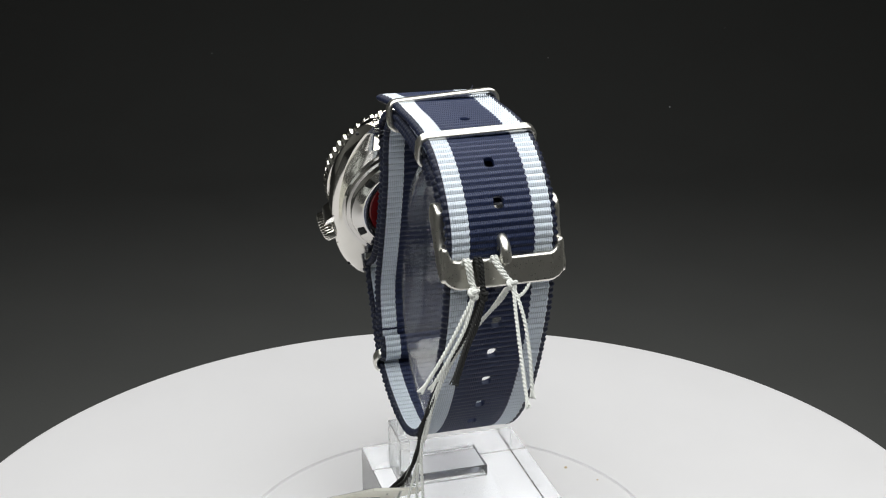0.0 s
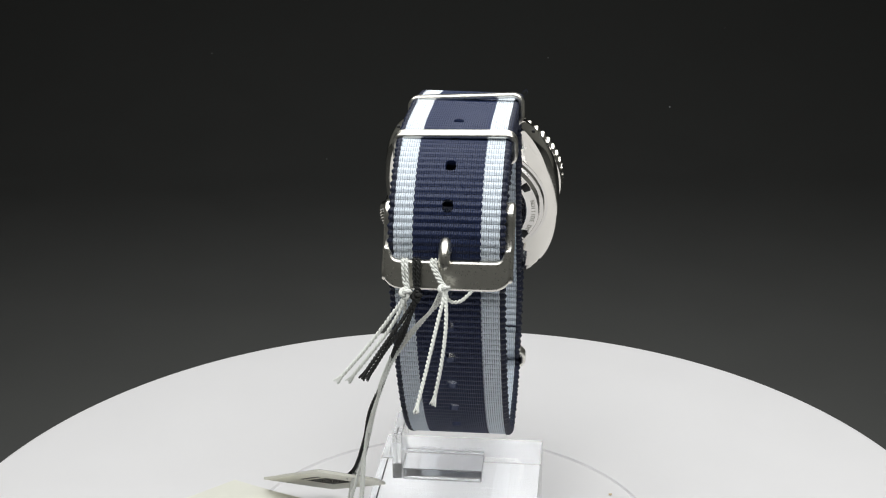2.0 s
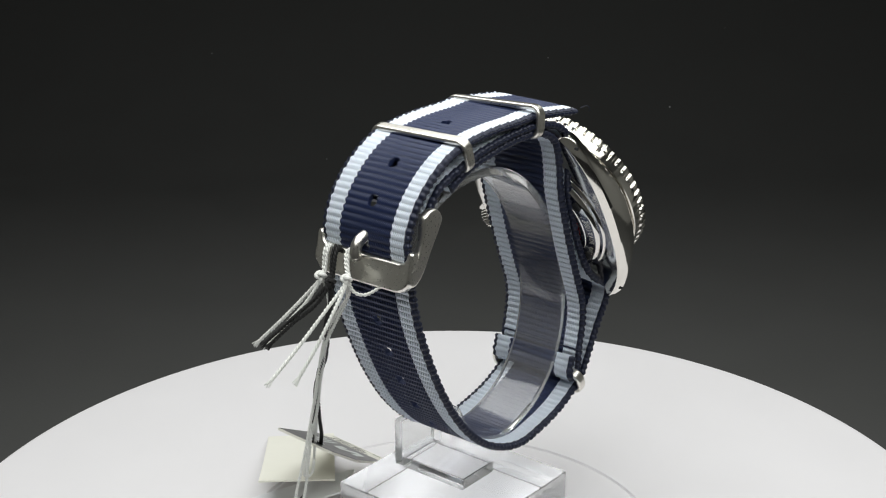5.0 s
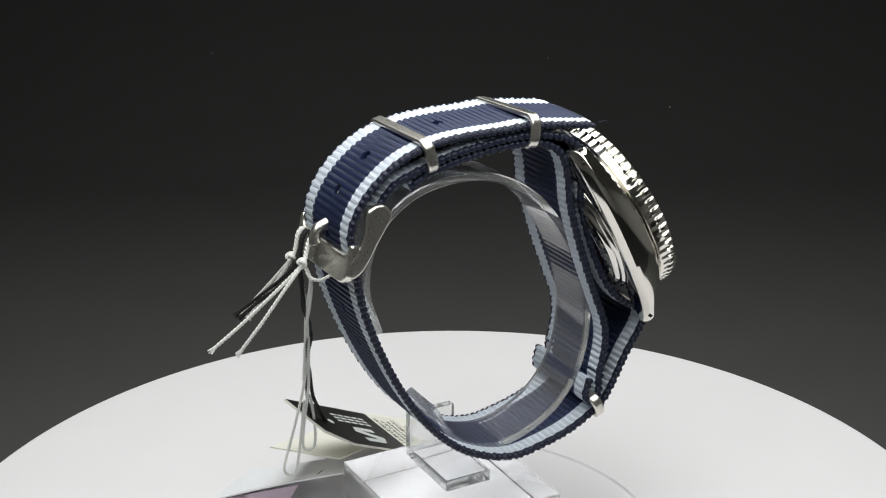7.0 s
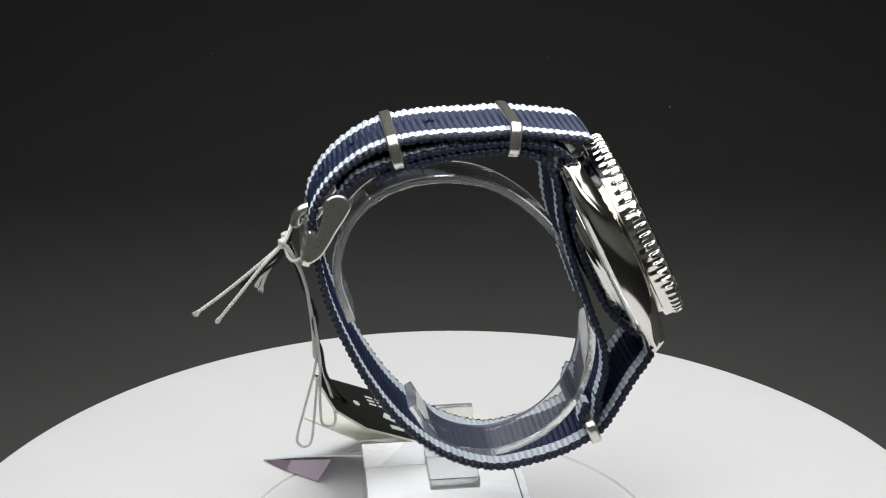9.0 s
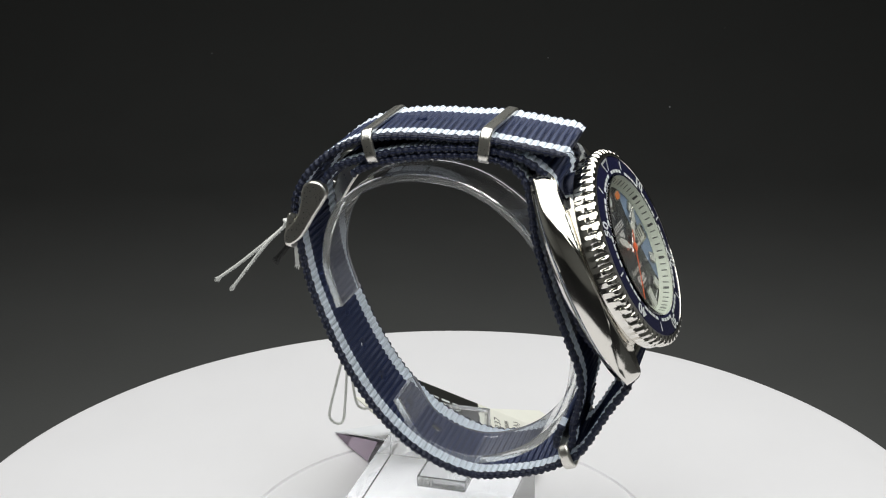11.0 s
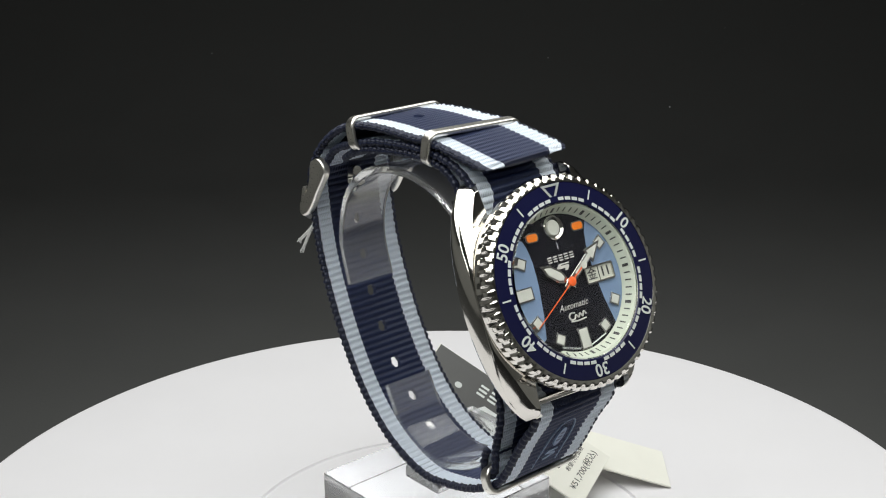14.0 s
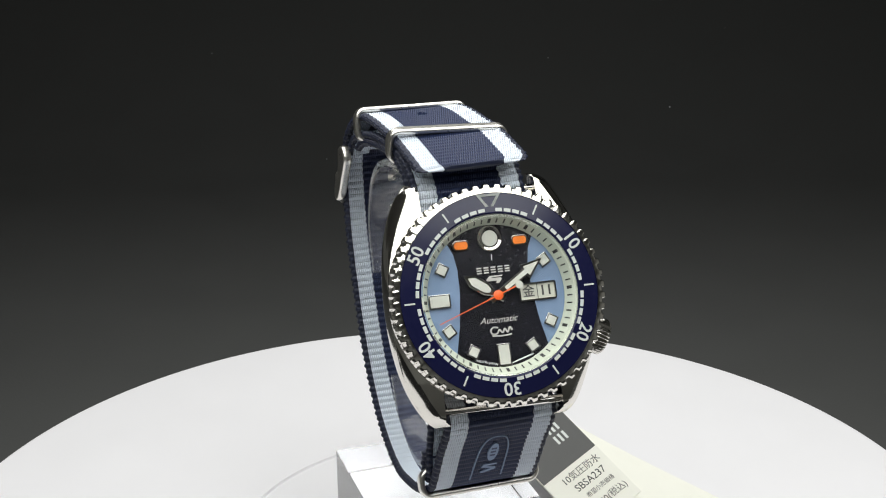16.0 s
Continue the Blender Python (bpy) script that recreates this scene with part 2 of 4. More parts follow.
# ---- display stand ----
C_PATH = [(-18.4, 55.4), (-20.9, 64.7), (-18.8, 74.1), (-12.5, 80.3), (-3.5, 82.9), (6.6, 82.0), (15.7, 77.0), (22.8, 68.9), (27.8, 57.7), (29.4, 47.6), (27.3, 37.4), (21.4, 29.8), (13.0, 25.7), (5.8, 25.4), (-1.4, 28.5), (-6.7, 36.6)]
CX = 3.25


def cuff():
    """An open clear ring, its band between two widths."""
    pts = spline([(0, y, z) for y, z in C_PATH], 1.0)
    bm = bmesh.new()
    rings = []
    x0, x1, th = -1.8, 9.8, 1.7
    for i, p in enumerate(pts):
        t = (pts[min(i + 1, len(pts) - 1)] - pts[max(i - 1, 0)]).normalized()
        nrm = Vector((0, -t.z, t.y))
        sec = [(x0, 0.25), (x0 + 0.25, 0), (x1 - 0.25, 0), (x1, 0.25), (x1, th - 0.25), (x1 - 0.25, th), (x0 + 0.25, th), (x0, th - 0.25)]
        rings.append([bm.verts.new((x, *(p + nrm * d).yz)) for x, d in sec])
    for p, q in zip(rings, rings[1:]):
        for k in range(8):
            bm.faces.new((p[k], p[(k + 1) % 8], q[(k + 1) % 8], q[k]))
    bm.faces.new(rings[0][::-1])
    bm.faces.new(rings[-1])
    bmesh.ops.recalc_face_normals(bm, faces=bm.faces)
    for f in bm.faces:
        if abs(f.normal.x) > 0.9 or len(f.verts) > 4:
            f.material_index = 1
    return bm


def sawn(bm):
    bm.normal_update()
    for f in bm.faces:
        if abs(f.normal.z) < 0.3:
            f.material_index = 1
    return bm


def stand_block():
    """A clear block with softened edges and cloudier sawn sides."""
    return sawn(box(-15.4, 20.6, -16.8, 17.6, -0.45, 15.2, 0.35))


def display_stand():
    s = thing("display_stand", "clear acrylic watch stand with an open cuff on a thick block", "display stand")
    obs = [part("block", stand_block(), [ACRYLIC, ACRYLIC_SIDE], s),
           part("foot_plate", sawn(box(-9.1, 8.2, -3.4, 7.4, 15.25, 17.9, 0.3)), [ACRYLIC_WORN, ACRYLIC_FROST], s),
           part("upright", sawn(box(-11.4, -9.2, -3.2, 8.0, 15.25, 25.9, 0.3)), [ACRYLIC_WORN, ACRYLIC_FROST], s),
           part("cuff", cuff(), [ACRYLIC_WORN, ACRYLIC_EDGE], s, "scuffed clear cuff")]
    for o in obs:
        o.visible_shadow = False
    # added white sheet: bounces light up so the clear block looks bright
    part("base_bounce", box(-15.1, 20.3, -16.5, 17.3, -0.52, -0.47), BOUNCE_WHITE, s, "white sheet added under the clear block to brighten it")
    TURNING.append(s)


display_stand()

# ---- wristwatch ----
TILT = 25.8
DIAL_O = Vector((3.05, 41.55, 71.7))
_c, _s = math.cos(radians(TILT)), math.sin(radians(TILT))
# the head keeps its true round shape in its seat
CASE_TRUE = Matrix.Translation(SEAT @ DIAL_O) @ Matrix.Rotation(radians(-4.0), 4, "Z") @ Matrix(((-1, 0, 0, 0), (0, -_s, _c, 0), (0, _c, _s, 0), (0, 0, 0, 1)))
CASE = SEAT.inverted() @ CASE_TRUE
ROUND = Matrix.Diagonal((0.957, 0.957, 1, 1))
FACE = CASE @ ROUND

watch = thing("wristwatch", "steel diver wristwatch with navy and pale blue striped nylon strap", "watch")
TURNING.append(watch)

MAIN = [(-21.0, 82.0), (-17.2, 86.0), (-10.6, 88.4), (-4.0, 90.1), (5.8, 91.3), (13.5, 91.4), (19.7, 90.2), (23.6, 88.0), (25.6, 85.4), (25.2, 81.5), (25.2, 75.3), (28.4, 65.2), (32.4, 57.0), (36.4, 52.6), (39.0, 51.0), (42.0, 49.0), (41.6, 45.9), (38.1, 40.4), (33.6, 32.2), (30.8, 29.2), (24.0, 25.6), (15.9, 23.5), (9.9, 22.9), (3.1, 24.6), (-3.9, 28.5), (-10.7, 35.2), (-16.3, 43.6), (-20.6, 52.4), (-23.8, 60.9), (-25.4, 68.0), (-26.2, 73.7), (-26.4, 78.4), (-24.1, 83.3), (-20.4, 87.3), (-16.0, 90.3), (-11.6, 92.0), (-6.2, 93.0), (0.3, 93.4), (6.9, 93.4), (11.9, 93.6), (17.9, 93.0), (24.1, 92.2), (28.6, 91.6)]
INNER = [(-14.0, 84.9), (-10.4, 86.9), (-4.0, 88.6), (5.8, 89.9), (13.3, 89.9), (18.2, 88.3), (20.7, 85.6), (21.9, 81.0), (22.7, 75.0), (26.0, 64.2), (29.6, 54.7), (32.0, 48.4), (32.4, 43.0), (31.2, 36.8), (31.1, 33.2), (30.1, 31.0), (28.3, 31.4), (27.9, 33.4), (28.9, 36.4)]
COLS = [-11.1, -10.85, -10.45, -10.0] + [-10.0 + 3.55 * k / 24 for k in range(1, 25)] + [-6.45 + 12.9 * k / 88 for k in range(1, 88)] + [6.45 + 3.55 * k / 24 for k in range(24)] + [10.0, 10.45, 10.85, 11.1]
RIB = 1.36


def band(name, points, holes, label, tip=False):
    """Ribbed webbing swept in its own plane, with stripes, corded edges and punched holes."""
    step = RIB / 10
    pts = spline([(0, y, z) for y, z in points], step)
    n = len(pts)
    bm = bmesh.new()
    uvl = bm.loops.layers.uv.new("UVMap")
    gone = set()
    for hy, hz in holes:
        i = min(range(n), key=lambda k: (pts[k].y - hy) ** 2 + (pts[k].z - hz) ** 2)
        for a in range(i - 10, i + 11):
            for c in range(len(COLS) - 1):
                if 0 <= a < n - 1 and abs(((a + 0.5 - i) * step) / 1.2) ** 3 + abs(((COLS[c] + COLS[c + 1]) / 2) / 1.05) ** 3 < 1:
                    gone.add((a, c))
    centres = [min(range(n), key=lambda k: (pts[k].y - hy) ** 2 + (pts[k].z - hz) ** 2) for hy, hz in holes]
    top, low = [], []
    for i, p in enumerate(pts):
        t = (pts[min(i + 1, n - 1)] - pts[max(i - 1, 0)]).normalized()
        nrm = Vector((0, -t.z, t.y))
        ph = 2 * math.pi * i * step / RIB
        rt, rl = [], []
        for c, x in enumerate(COLS):
            ax = abs(x)
            sx = 1 if x > 0 else -1
            if ax > 9.9:
                k = (ax - 10.0) / 1.1
                h = 0.70 * math.sqrt(max(0.05, 1 - k ** 3)) * (1 + 0.14 * math.cos(ph * 0.5 + (2.2 if k > 0.3 else 0.5)) + 0.16 * math.cos(ph))
                xx = x + sx * (0.05 * math.cos(ph * 0.5 + 0.6) + 0.10 * math.cos(ph)) * (0.4 + k)
            else:
                h = 0.52 + 0.145 * math.cos(ph + 1.0 * math.cos(2 * math.pi * x / 0.444)) + 0.025 * noise.noise((x * 2, i * 0.3, 0))
                xx = x + sx * 0.10 * math.cos(ph) * (max(0, 1 - abs(ax - 6.45) / 0.9) + max(0, 1 - abs(ax - 10) / 0.9))
            if tip:
                e = (n - 1 - i) * step
                cut = 1.1 * (ax / 11.1) ** 4 * 2.2
                if e < 1.8:
                    xx *= 1 - 0.11 * (1 - e / 1.8) ** 2
                if e < cut:
                    h *= max(0.15, e / cut)
            slip = Vector((0, 0, 0))
            near = [k for k in centres if abs(k - i) < 14] if ax < 2 else []
            if near and any(((i + di, c + dc) in gone) != ((i, c) in gone) for di in (-1, 0) for dc in (-1, 0)):
                ds = (i - near[0]) * step
                rho = (abs(ds / 1.2) ** 3 + abs(x / 1.05) ** 3) ** (1 / 3)
                xx, slip = x / rho, t * (ds / rho - ds)
            roll = (-0.02 * xx) * max(0, min(1, 1 - (n - 1 - i) * step / 55)) if tip else 0
            rt.append(bm.verts.new((CX + xx, p.y + slip.y + nrm.y * h, p.z + slip.z + nrm.z * h + roll)))
            rl.append(bm.verts.new((CX + xx, p.y + slip.y - nrm.y * h, p.z + slip.z - nrm.z * h + roll)))
        top.append(rt)
        low.append(rl)

    def face(vs, uvs, mat):
        f = bm.faces.new(vs)
        f.material_index = mat
        f.smooth = True
        for l, u in zip(f.loops, uvs):
            l[uvl].uv = u

    def kind(c, i):
        ax = abs((COLS[c] + COLS[c + 1]) / 2)
        return 2 if ax > 10.0 else 1 if ax > 6.45 else 2 if tip and i > n - 5 else 0

    m = len(COLS)
    for i in range(n - 1):
        for c in range(m - 1):
            if (i, c) in gone:
                continue
            uvs = [(COLS[c], i * step), (COLS[c + 1], i * step), (COLS[c + 1], (i + 1) * step), (COLS[c], (i + 1) * step)]
            face((top[i][c], top[i][c + 1], top[i + 1][c + 1], top[i + 1][c]), uvs, kind(c, i))
            face((low[i][c + 1], low[i][c], low[i + 1][c], low[i + 1][c + 1]), [uvs[1], uvs[0], uvs[3], uvs[2]], kind(c, i))
            for di, dc, (a, b) in ((-1, 0, ((i, c), (i, c + 1))), (1, 0, ((i + 1, c + 1), (i + 1, c))), (0, -1, ((i + 1, c), (i, c))), (0, 1, ((i, c + 1), (i + 1, c + 1)))):
                j, d = i + di, c + dc
                if (j, d) in gone or not (0 <= j < n - 1 and 0 <= d < m - 1):
                    face((top[b[0]][b[1]], top[a[0]][a[1]], low[a[0]][a[1]], low[b[0]][b[1]]), [(0, 0), (0.3, 0), (0.3, 0.3), (0, 0.3)], kind(c, i))
    bmesh.ops.recalc_face_normals(bm, faces=bm.faces)
    return part(name, bm, [NAVY, PALE, NAVY_EDGE], watch, label, sharp=70)


main_pts = spline([(0, y, z) for y, z in MAIN], 0.1)
h_first = min(range(len(main_pts) - 900, len(main_pts)), key=lambda k: (main_pts[k].y + 18.7) ** 2 + (main_pts[k].z - 88.6) ** 2)
HOLES = [(main_pts[h_first + k].y, main_pts[h_first + k].z) for k in range(170, -740, -82)]
strap = band("strap", MAIN, HOLES, "navy ribbed nylon strap with two pale blue stripes", tip=True)
inner_strap = band("keeper_strap", INNER, [], "short inner strap of the same striped nylon")


def seam(y, z, owner):
    """A raised row of stitching across the strap."""
    pts = [(CX - 10.8 + 21.6 * k / 60, y + 0.06 * math.sin(k * 1.6), z + 0.06 * math.cos(k * 1.6)) for k in range(61)]
    part("stitching", tube(pts, 0.24, 6), NAVY_EDGE, owner)


for y, z in ((30.75, 37.2), (31.9, 36.4), (-10.6, 86.2), (-3.9, 87.95)):
    seam(y, z, inner_strap)
part("loose_thread", tube(spline([(CX + 10.9, 28.2, 92.2), (CX + 11.6, 29.5, 92.5), (CX + 11.9, 30.3, 91.8), (CX + 11.4, 30.5, 91.1)], 0.15), 0.06, 5), NAVY_EDGE, strap)


def keeper(name, y, z, lean, half_w, half_h, length, roll=0.0, wall_t=1.1):
    """A satin steel loop round the strap; lean turns it about the strap's width."""
    sec = round_rect(wall_t / 2, length / 2, 0.5, 5)
    bm = loop_bar(round_rect(half_w, half_h, 1.8, 8), sec)
    # loop in x and its height, its length along the strap
    m = Matrix.Translation((CX, y, z)) @ Matrix.Rotation(radians(-roll), 4, "Y") @ Matrix.Rotation(radians(lean), 4, "X") @ Matrix(((1, 0, 0, 0), (0, 0, 1, 0), (0, 1, 0, 0), (0, 0, 0, 1)))
    return part(name, bm, SATIN, watch, "satin steel loop", m, 50)


keeper("keeper", -10.1, 90.5, 14, 11.7, 2.95, 2.3, 1.0)
keeper("keeper", 12.9, 91.9, -6, 11.7, 2.9, 2.3, 2.6)
keeper("keeper", 30.2, 30.0, 22, 11.9, 2.35, 2.3)


def buckle():
    arm = [(-23.7, 82.5), (-22.1, 83.3), (-20.4, 83.2), (-19.2, 82.1), (-18.9, 80.7), (-20.1, 78.5), (-21.9, 75.8), (-23.5, 73.1), (-24.9, 71.2), (-26.2, 70.2), (-27.3, 69.8), (-28.2, 70.2), (-28.4, 71.4), (-27.9, 73.0), (-26.7, 74.4), (-25.4, 76.2), (-24.5, 78.7), (-24.2, 81.2)]
    bm_all = []
    for sx in (-1, 1):
        bm = prism([(p.y, p.z) for p in spline([(0, y, z) for y, z in arm + arm[:1]], 0.4)[:-1]], -0.95, 0.95)
        bmesh.ops.bevel(bm, geom=[e for e in bm.edges if abs(e.verts[0].co.z - e.verts[1].co.z) < 0.01], offset=0.55, segments=4, profile=0.5, affect="EDGES")
        bm.transform(Matrix(((0, 0, 1, CX + 0.15 + sx * 11.45), (1, 0, 0, 0), (0, 1, 0, 0), (0, 0, 0, 1))))
        bm_all.append(bm)
    # cross bar: a flat plate with rounded lower corners
    half = [(8.6, 0.0), (9.8, 0.2), (10.9, 0.75), (11.7, 1.6), (12.15, 2.7), (12.25, 4.0), (12.25, 7.4), (12.0, 8.0), (11.0, 8.0), (10.7, 7.4), (10.6, 6.8), (10.25, 6.1), (9.8, 5.75), (9.1, 5.6)]
    out = half + [(-x, y) for x, y in half[::-1]]
    bar = prism(out, -0.7, 1.0, 0.7, 5)
    lean = radians(78)
    bar.transform(Matrix.Translation((CX + 0.15, -28.1, 68.4)) @ Matrix.Rotation(lean, 4, "X"))
    bm_all.append(bar)
    b = part("buckle", join(*bm_all), SATIN, watch, "satin steel pin buckle", None, 65)
    pin = spline([(3.1, -24.0, 77.8), (3.1, -26.8, 77.2), (3.1, -28.7, 76.4), (3.1, -29.5, 74.9), (3.1, -29.4, 73.0)], 0.3)
    part("prong", tube(pin, lambda u: 1.15 if u < 0.93 else 0.8, 12), SATIN, b)
    # raised wordmark on the bar drawn as plain bars
    frame_m = Matrix.Translation((CX + 0.15, -28.1, 68.4)) @ Matrix.Rotation(lean, 4, "X")
    for k in range(5):
        x = 7.3 - 2.35 * k
        for y in (2.0, 2.75, 3.5):
            part("mark_bar", box(x - 0.75, x + 0.75, y - 0.15, y + 0.15, 0.8, 0.92, 0.04, 1), ENGRAVED, b, "", frame_m)


buckle()


def ease(a, b, t):
    t = max(0.0, min(1.0, t))
    return a + (b - a) * t * t * (3 - 2 * t)


def flank_mesh(side):
    """One flank with its two lugs: rounded sections swept from lug to lug."""
    bm = bmesh.new()
    rings = []
    tip = 22.8
    ys = [-tip + 0.02] + [-tip + 1.2 * (1 - math.cos(radians(a))) for a in range(12, 91, 13)]
    ys += [-21.5 + 43.0 * k / 128 for k in range(129)] + [-y for y in ys[::-1]]
    ys = sorted(set(round(y, 4) for y in ys))
    for y in ys:
        u = abs(y)
        xo = 19.6 - 0.006917 * u ** 2 - 1.083e-5 * u ** 4
        xi = 11.3 if u > 16.0 else 9.0
        top = ease(-4.9, -6.5, (u - 7) / 15)
        if u > tip - 2.4:
            top -= 2.6 * (1 - math.sqrt(max(0.0, 1 - ((u - tip + 2.4) / 2.4) ** 2)))
            xo -= 1.0 * (1 - math.sqrt(max(0.0, 1 - ((u - tip + 2.4) / 2.4) ** 2)))
        low = -11.5 + 0.5 * (u / 23) ** 2
        drop, inset = min(ease(0.3, 2.5, (u - 2) / 17), (top - low) * 0.5), ease(0.3, 2.3, (u - 2) / 17)
        uc = min(1.3, (top - low) * 0.3)
        mid = top - drop
        sec = [(xi, low), (xo - uc, low), (xo - uc * 0.85, low + 0.1), (xo - 0.12, low + uc * 0.9), (xo, low + uc)]
        sec += [(xo + 0.3 * math.sin(math.pi * k / 6), low + uc + (mid - low - uc) * k / 6) for k in range(1, 6)]
        sec += [(xo, mid), (xo - 0.12, mid + 0.1)]
        sec += [(xo - inset * k / 5 + 0.1 * math.sin(math.pi * k / 5), mid + drop * k / 5 + 0.1 * math.sin(math.pi * k / 5)) for k in range(1, 5)]
        sec += [(xo - inset - 0.15, top), (xi, top)]
        rings.append([bm.verts.new((side * x, y, z)) for x, z in sec])
    m = len(rings[0])
    for p, q in zip(rings, rings[1:]):
        for i in range(m):
            bm.faces.new((p[i], p[(i + 1) % m], q[(i + 1) % m], q[i]))
    bm.faces.new(rings[0])
    bm.faces.new(rings[-1][::-1])
    bmesh.ops.recalc_face_normals(bm, faces=bm.faces)
    return bm


def body_mesh():
    """Round middle of the case with a polished shoulder under the bezel, and both flanks."""
    core = lathe([(0, -11.3), (17.6, -11.3), (18.2, -10.8), (18.4, -6.0), (18.7, -5.2), (19.0, -4.6), (19.0, -4.0), (18.4, -3.7), (0, -3.7)], 128)
    return join(core, flank_mesh(1), flank_mesh(-1))


def scallop(a, k):
    """Cuts between the sixty grip teeth, deepest at mid height and running out towards the top edge."""
    depth = {4: 0.3, 5: 0.7, 6: 0.7, 7: 0.5, 8: 0.12}.get(k, 0)
    w = math.cos(60 * a + (k - 5.5) * 0.18)
    return -depth * min(1, max(0, 0.25 - w) * 1.5)


def ring_sector(r0, r1, a0, a1, z0, z1, n=6):
    """A small block between two radii and two clock angles in degrees (0 at twelve, clockwise)."""
    pts = [(r1 * math.sin(radians(a0 + (a1 - a0) * k / n)), r1 * math.cos(radians(a0 + (a1 - a0) * k / n))) for k in range(n + 1)]
    pts += [(r0 * math.sin(radians(a1 + (a0 - a1) * k / n)), r0 * math.cos(radians(a1 + (a0 - a1) * k / n))) for k in range(n + 1)]
    return prism(pts, z0, z1)


def clock(r, deg, z=0.0, turn=0.0):
    """A place on the dial with its own up pointing outward."""
    return Matrix.Translation((r * math.sin(radians(deg)), r * math.cos(radians(deg)), z)) @ Matrix.Rotation(radians(-deg + turn), 4, "Z")


def watch_head():
    body = part("case", body_mesh(), CASE_STEEL, watch, "polished steel case with long lugs", CASE, 32)
    # solid black rods stand for the shade inside the drilled holes
    for x in (-1, 1):
        for y in (-1, 1):
            part("lug_hole", tube([(x * 13.2, y * 20.1, -9.9), (x * 15.2, y * 20.1, -9.9)], 0.42, 12), BLACK, body, "", CASE)
    for y in (-1, 1):
        part("spring_bar", tube([(-11.4, y * 20.1, -9.7), (11.4, y * 20.1, -9.7)], 0.8, 12), STEEL, body, "", CASE)
    back = part("case_back", lathe([(0, -13.2), (11.6, -13.2), (12.0, -13.6), (12.4, -13.75), (13.1, -13.75), (13.4, -13.55), (15.5, -13.2), (15.8, -12.9), (16.0, -12.3), (16.7, -12.2), (16.9, -11.9), (17.0, -11.6), (17.6, -11.5), (17.6, -9.5), (0, -9.5)], 128), STEEL, watch, "polished screw-down case back with engraved rim", CASE)
    part("back_window", lathe([(0, -13.35), (11.4, -13.35), (11.6, -13.2), (0, -13.15)], 64), RED, back, "dark red see-through window", CASE)
    # raised black blocks, painted for the shade in the cut notches
    for k in range(6):
        part("notch", box(-0.95, 0.95, 13.7, 15.3, -13.75, -13.3, 0.1, 1), BLACK, back, "", CASE @ Matrix.Rotation(radians(60 * k + 4), 4, "Z"))
    words = "LIMITED EDITION"
    for k, c in enumerate(words):
        if c != " ":
            m = CASE @ Matrix.Rotation(radians(82 + 3.9 * (len(words) - k) - 3.9), 4, "Z") @ Matrix.Translation((0, 14.5, -13.42)) @ Matrix.Rotation(radians(180), 4, "Y") @ Matrix.Rotation(radians(-9), 4, "X")
            part("engraving", lettering(c, 1.35, 0.03), ENGRAVED, back, "", m)
    # crown at four
    cm = CASE @ Matrix.Rotation(radians(-25), 4, "Z") @ Matrix.Translation((19.5, 0, -7.6)) @ Matrix.Rotation(radians(90), 4, "Y")
    crown = part("crown", lathe([(0, 0), (2.4, 0), (2.4, 0.8), (3.1, 1.0), (3.25, 1.5), (3.25, 3.6), (3.0, 4.1), (1.8, 4.4), (0, 4.5)], 120, lambda a, k: 0.22 * math.cos(30 * a) if k in (4, 5) else 0), CASE_STEEL, watch, "knurled steel crown", cm, 60)
    guard = prism([(-2.6, -5.6), (1.6, -4.2), (2.2, -3.6), (1.2, -3.3), (-2.6, -3.4)], -10.6, -5.2, 0.5)
    part("crown_guard", guard, STEEL, watch, "", CASE @ Matrix.Rotation(radians(-25), 4, "Z") @ Matrix.Translation((19.5, 0, 0)))
    guard = prism([(-2.6, 3.4), (1.2, 3.3), (2.2, 3.6), (1.6, 4.2), (-2.6, 5.6)], -10.6, -5.2, 0.5)
    part("crown_guard", guard, STEEL, watch, "", CASE @ Matrix.Rotation(radians(-25), 4, "Z") @ Matrix.Translation((19.5, 0, 0)))
    # bezel
    prof = [(18.9, -4.6), (20.4, -4.6), (20.85, -4.35), (20.95, -2.75), (21.1, -2.55), (21.3, -2.15), (21.3, -1.0), (21.0, -0.45), (20.2, -0.05), (19.5, 0.0), (19.4, -0.3), (18.9, -0.4)]
    bez = part("bezel", lathe(prof, 960, scallop, closed=True), BEZEL_STEEL, watch, "steel bezel with a scalloped grip", FACE, 50)
    part("insert", lathe([(19.4, -0.35), (19.4, -0.12), (15.7, 0.15), (15.4, 0.0), (15.4, -0.35)], 160, closed=True), BEZEL_BLUE, bez, "dark blue bezel ring", FACE)
    inner = lambda r: -0.12 + 0.27 * (19.4 - r) / 3.7
    for k in range(60):
        d = 6 * k
        if k == 0:
            continue
        if k % 5 == 0:
            if k % 10:
                b = prism([(-0.16, -1.6), (0.16, -1.6), (0.16, 1.35), (-0.16, 1.35)], 0, 0.05)
                part("minute_line", b, PRINT_WHITE, bez, "", FACE @ clock(17.4, d, inner(17.4)))
            continue
        part("minute_block", ring_sector(15.85, 16.5, d - 2.35, d + 2.35, inner(16.3), inner(16.3) + 0.05, 3), PRINT_WHITE, bez, "", FACE)
    tri_o = [(0, -1.95), (2.45, 1.75), (-2.45, 1.75)]
    tri_i = [(0, -0.95), (1.55, 1.3), (-1.55, 1.3)]
    bm = bmesh.new()
    o = [bm.verts.new((x, y, 0.05)) for x, y in tri_o]
    i = [bm.verts.new((x, y, 0.05)) for x, y in tri_i]
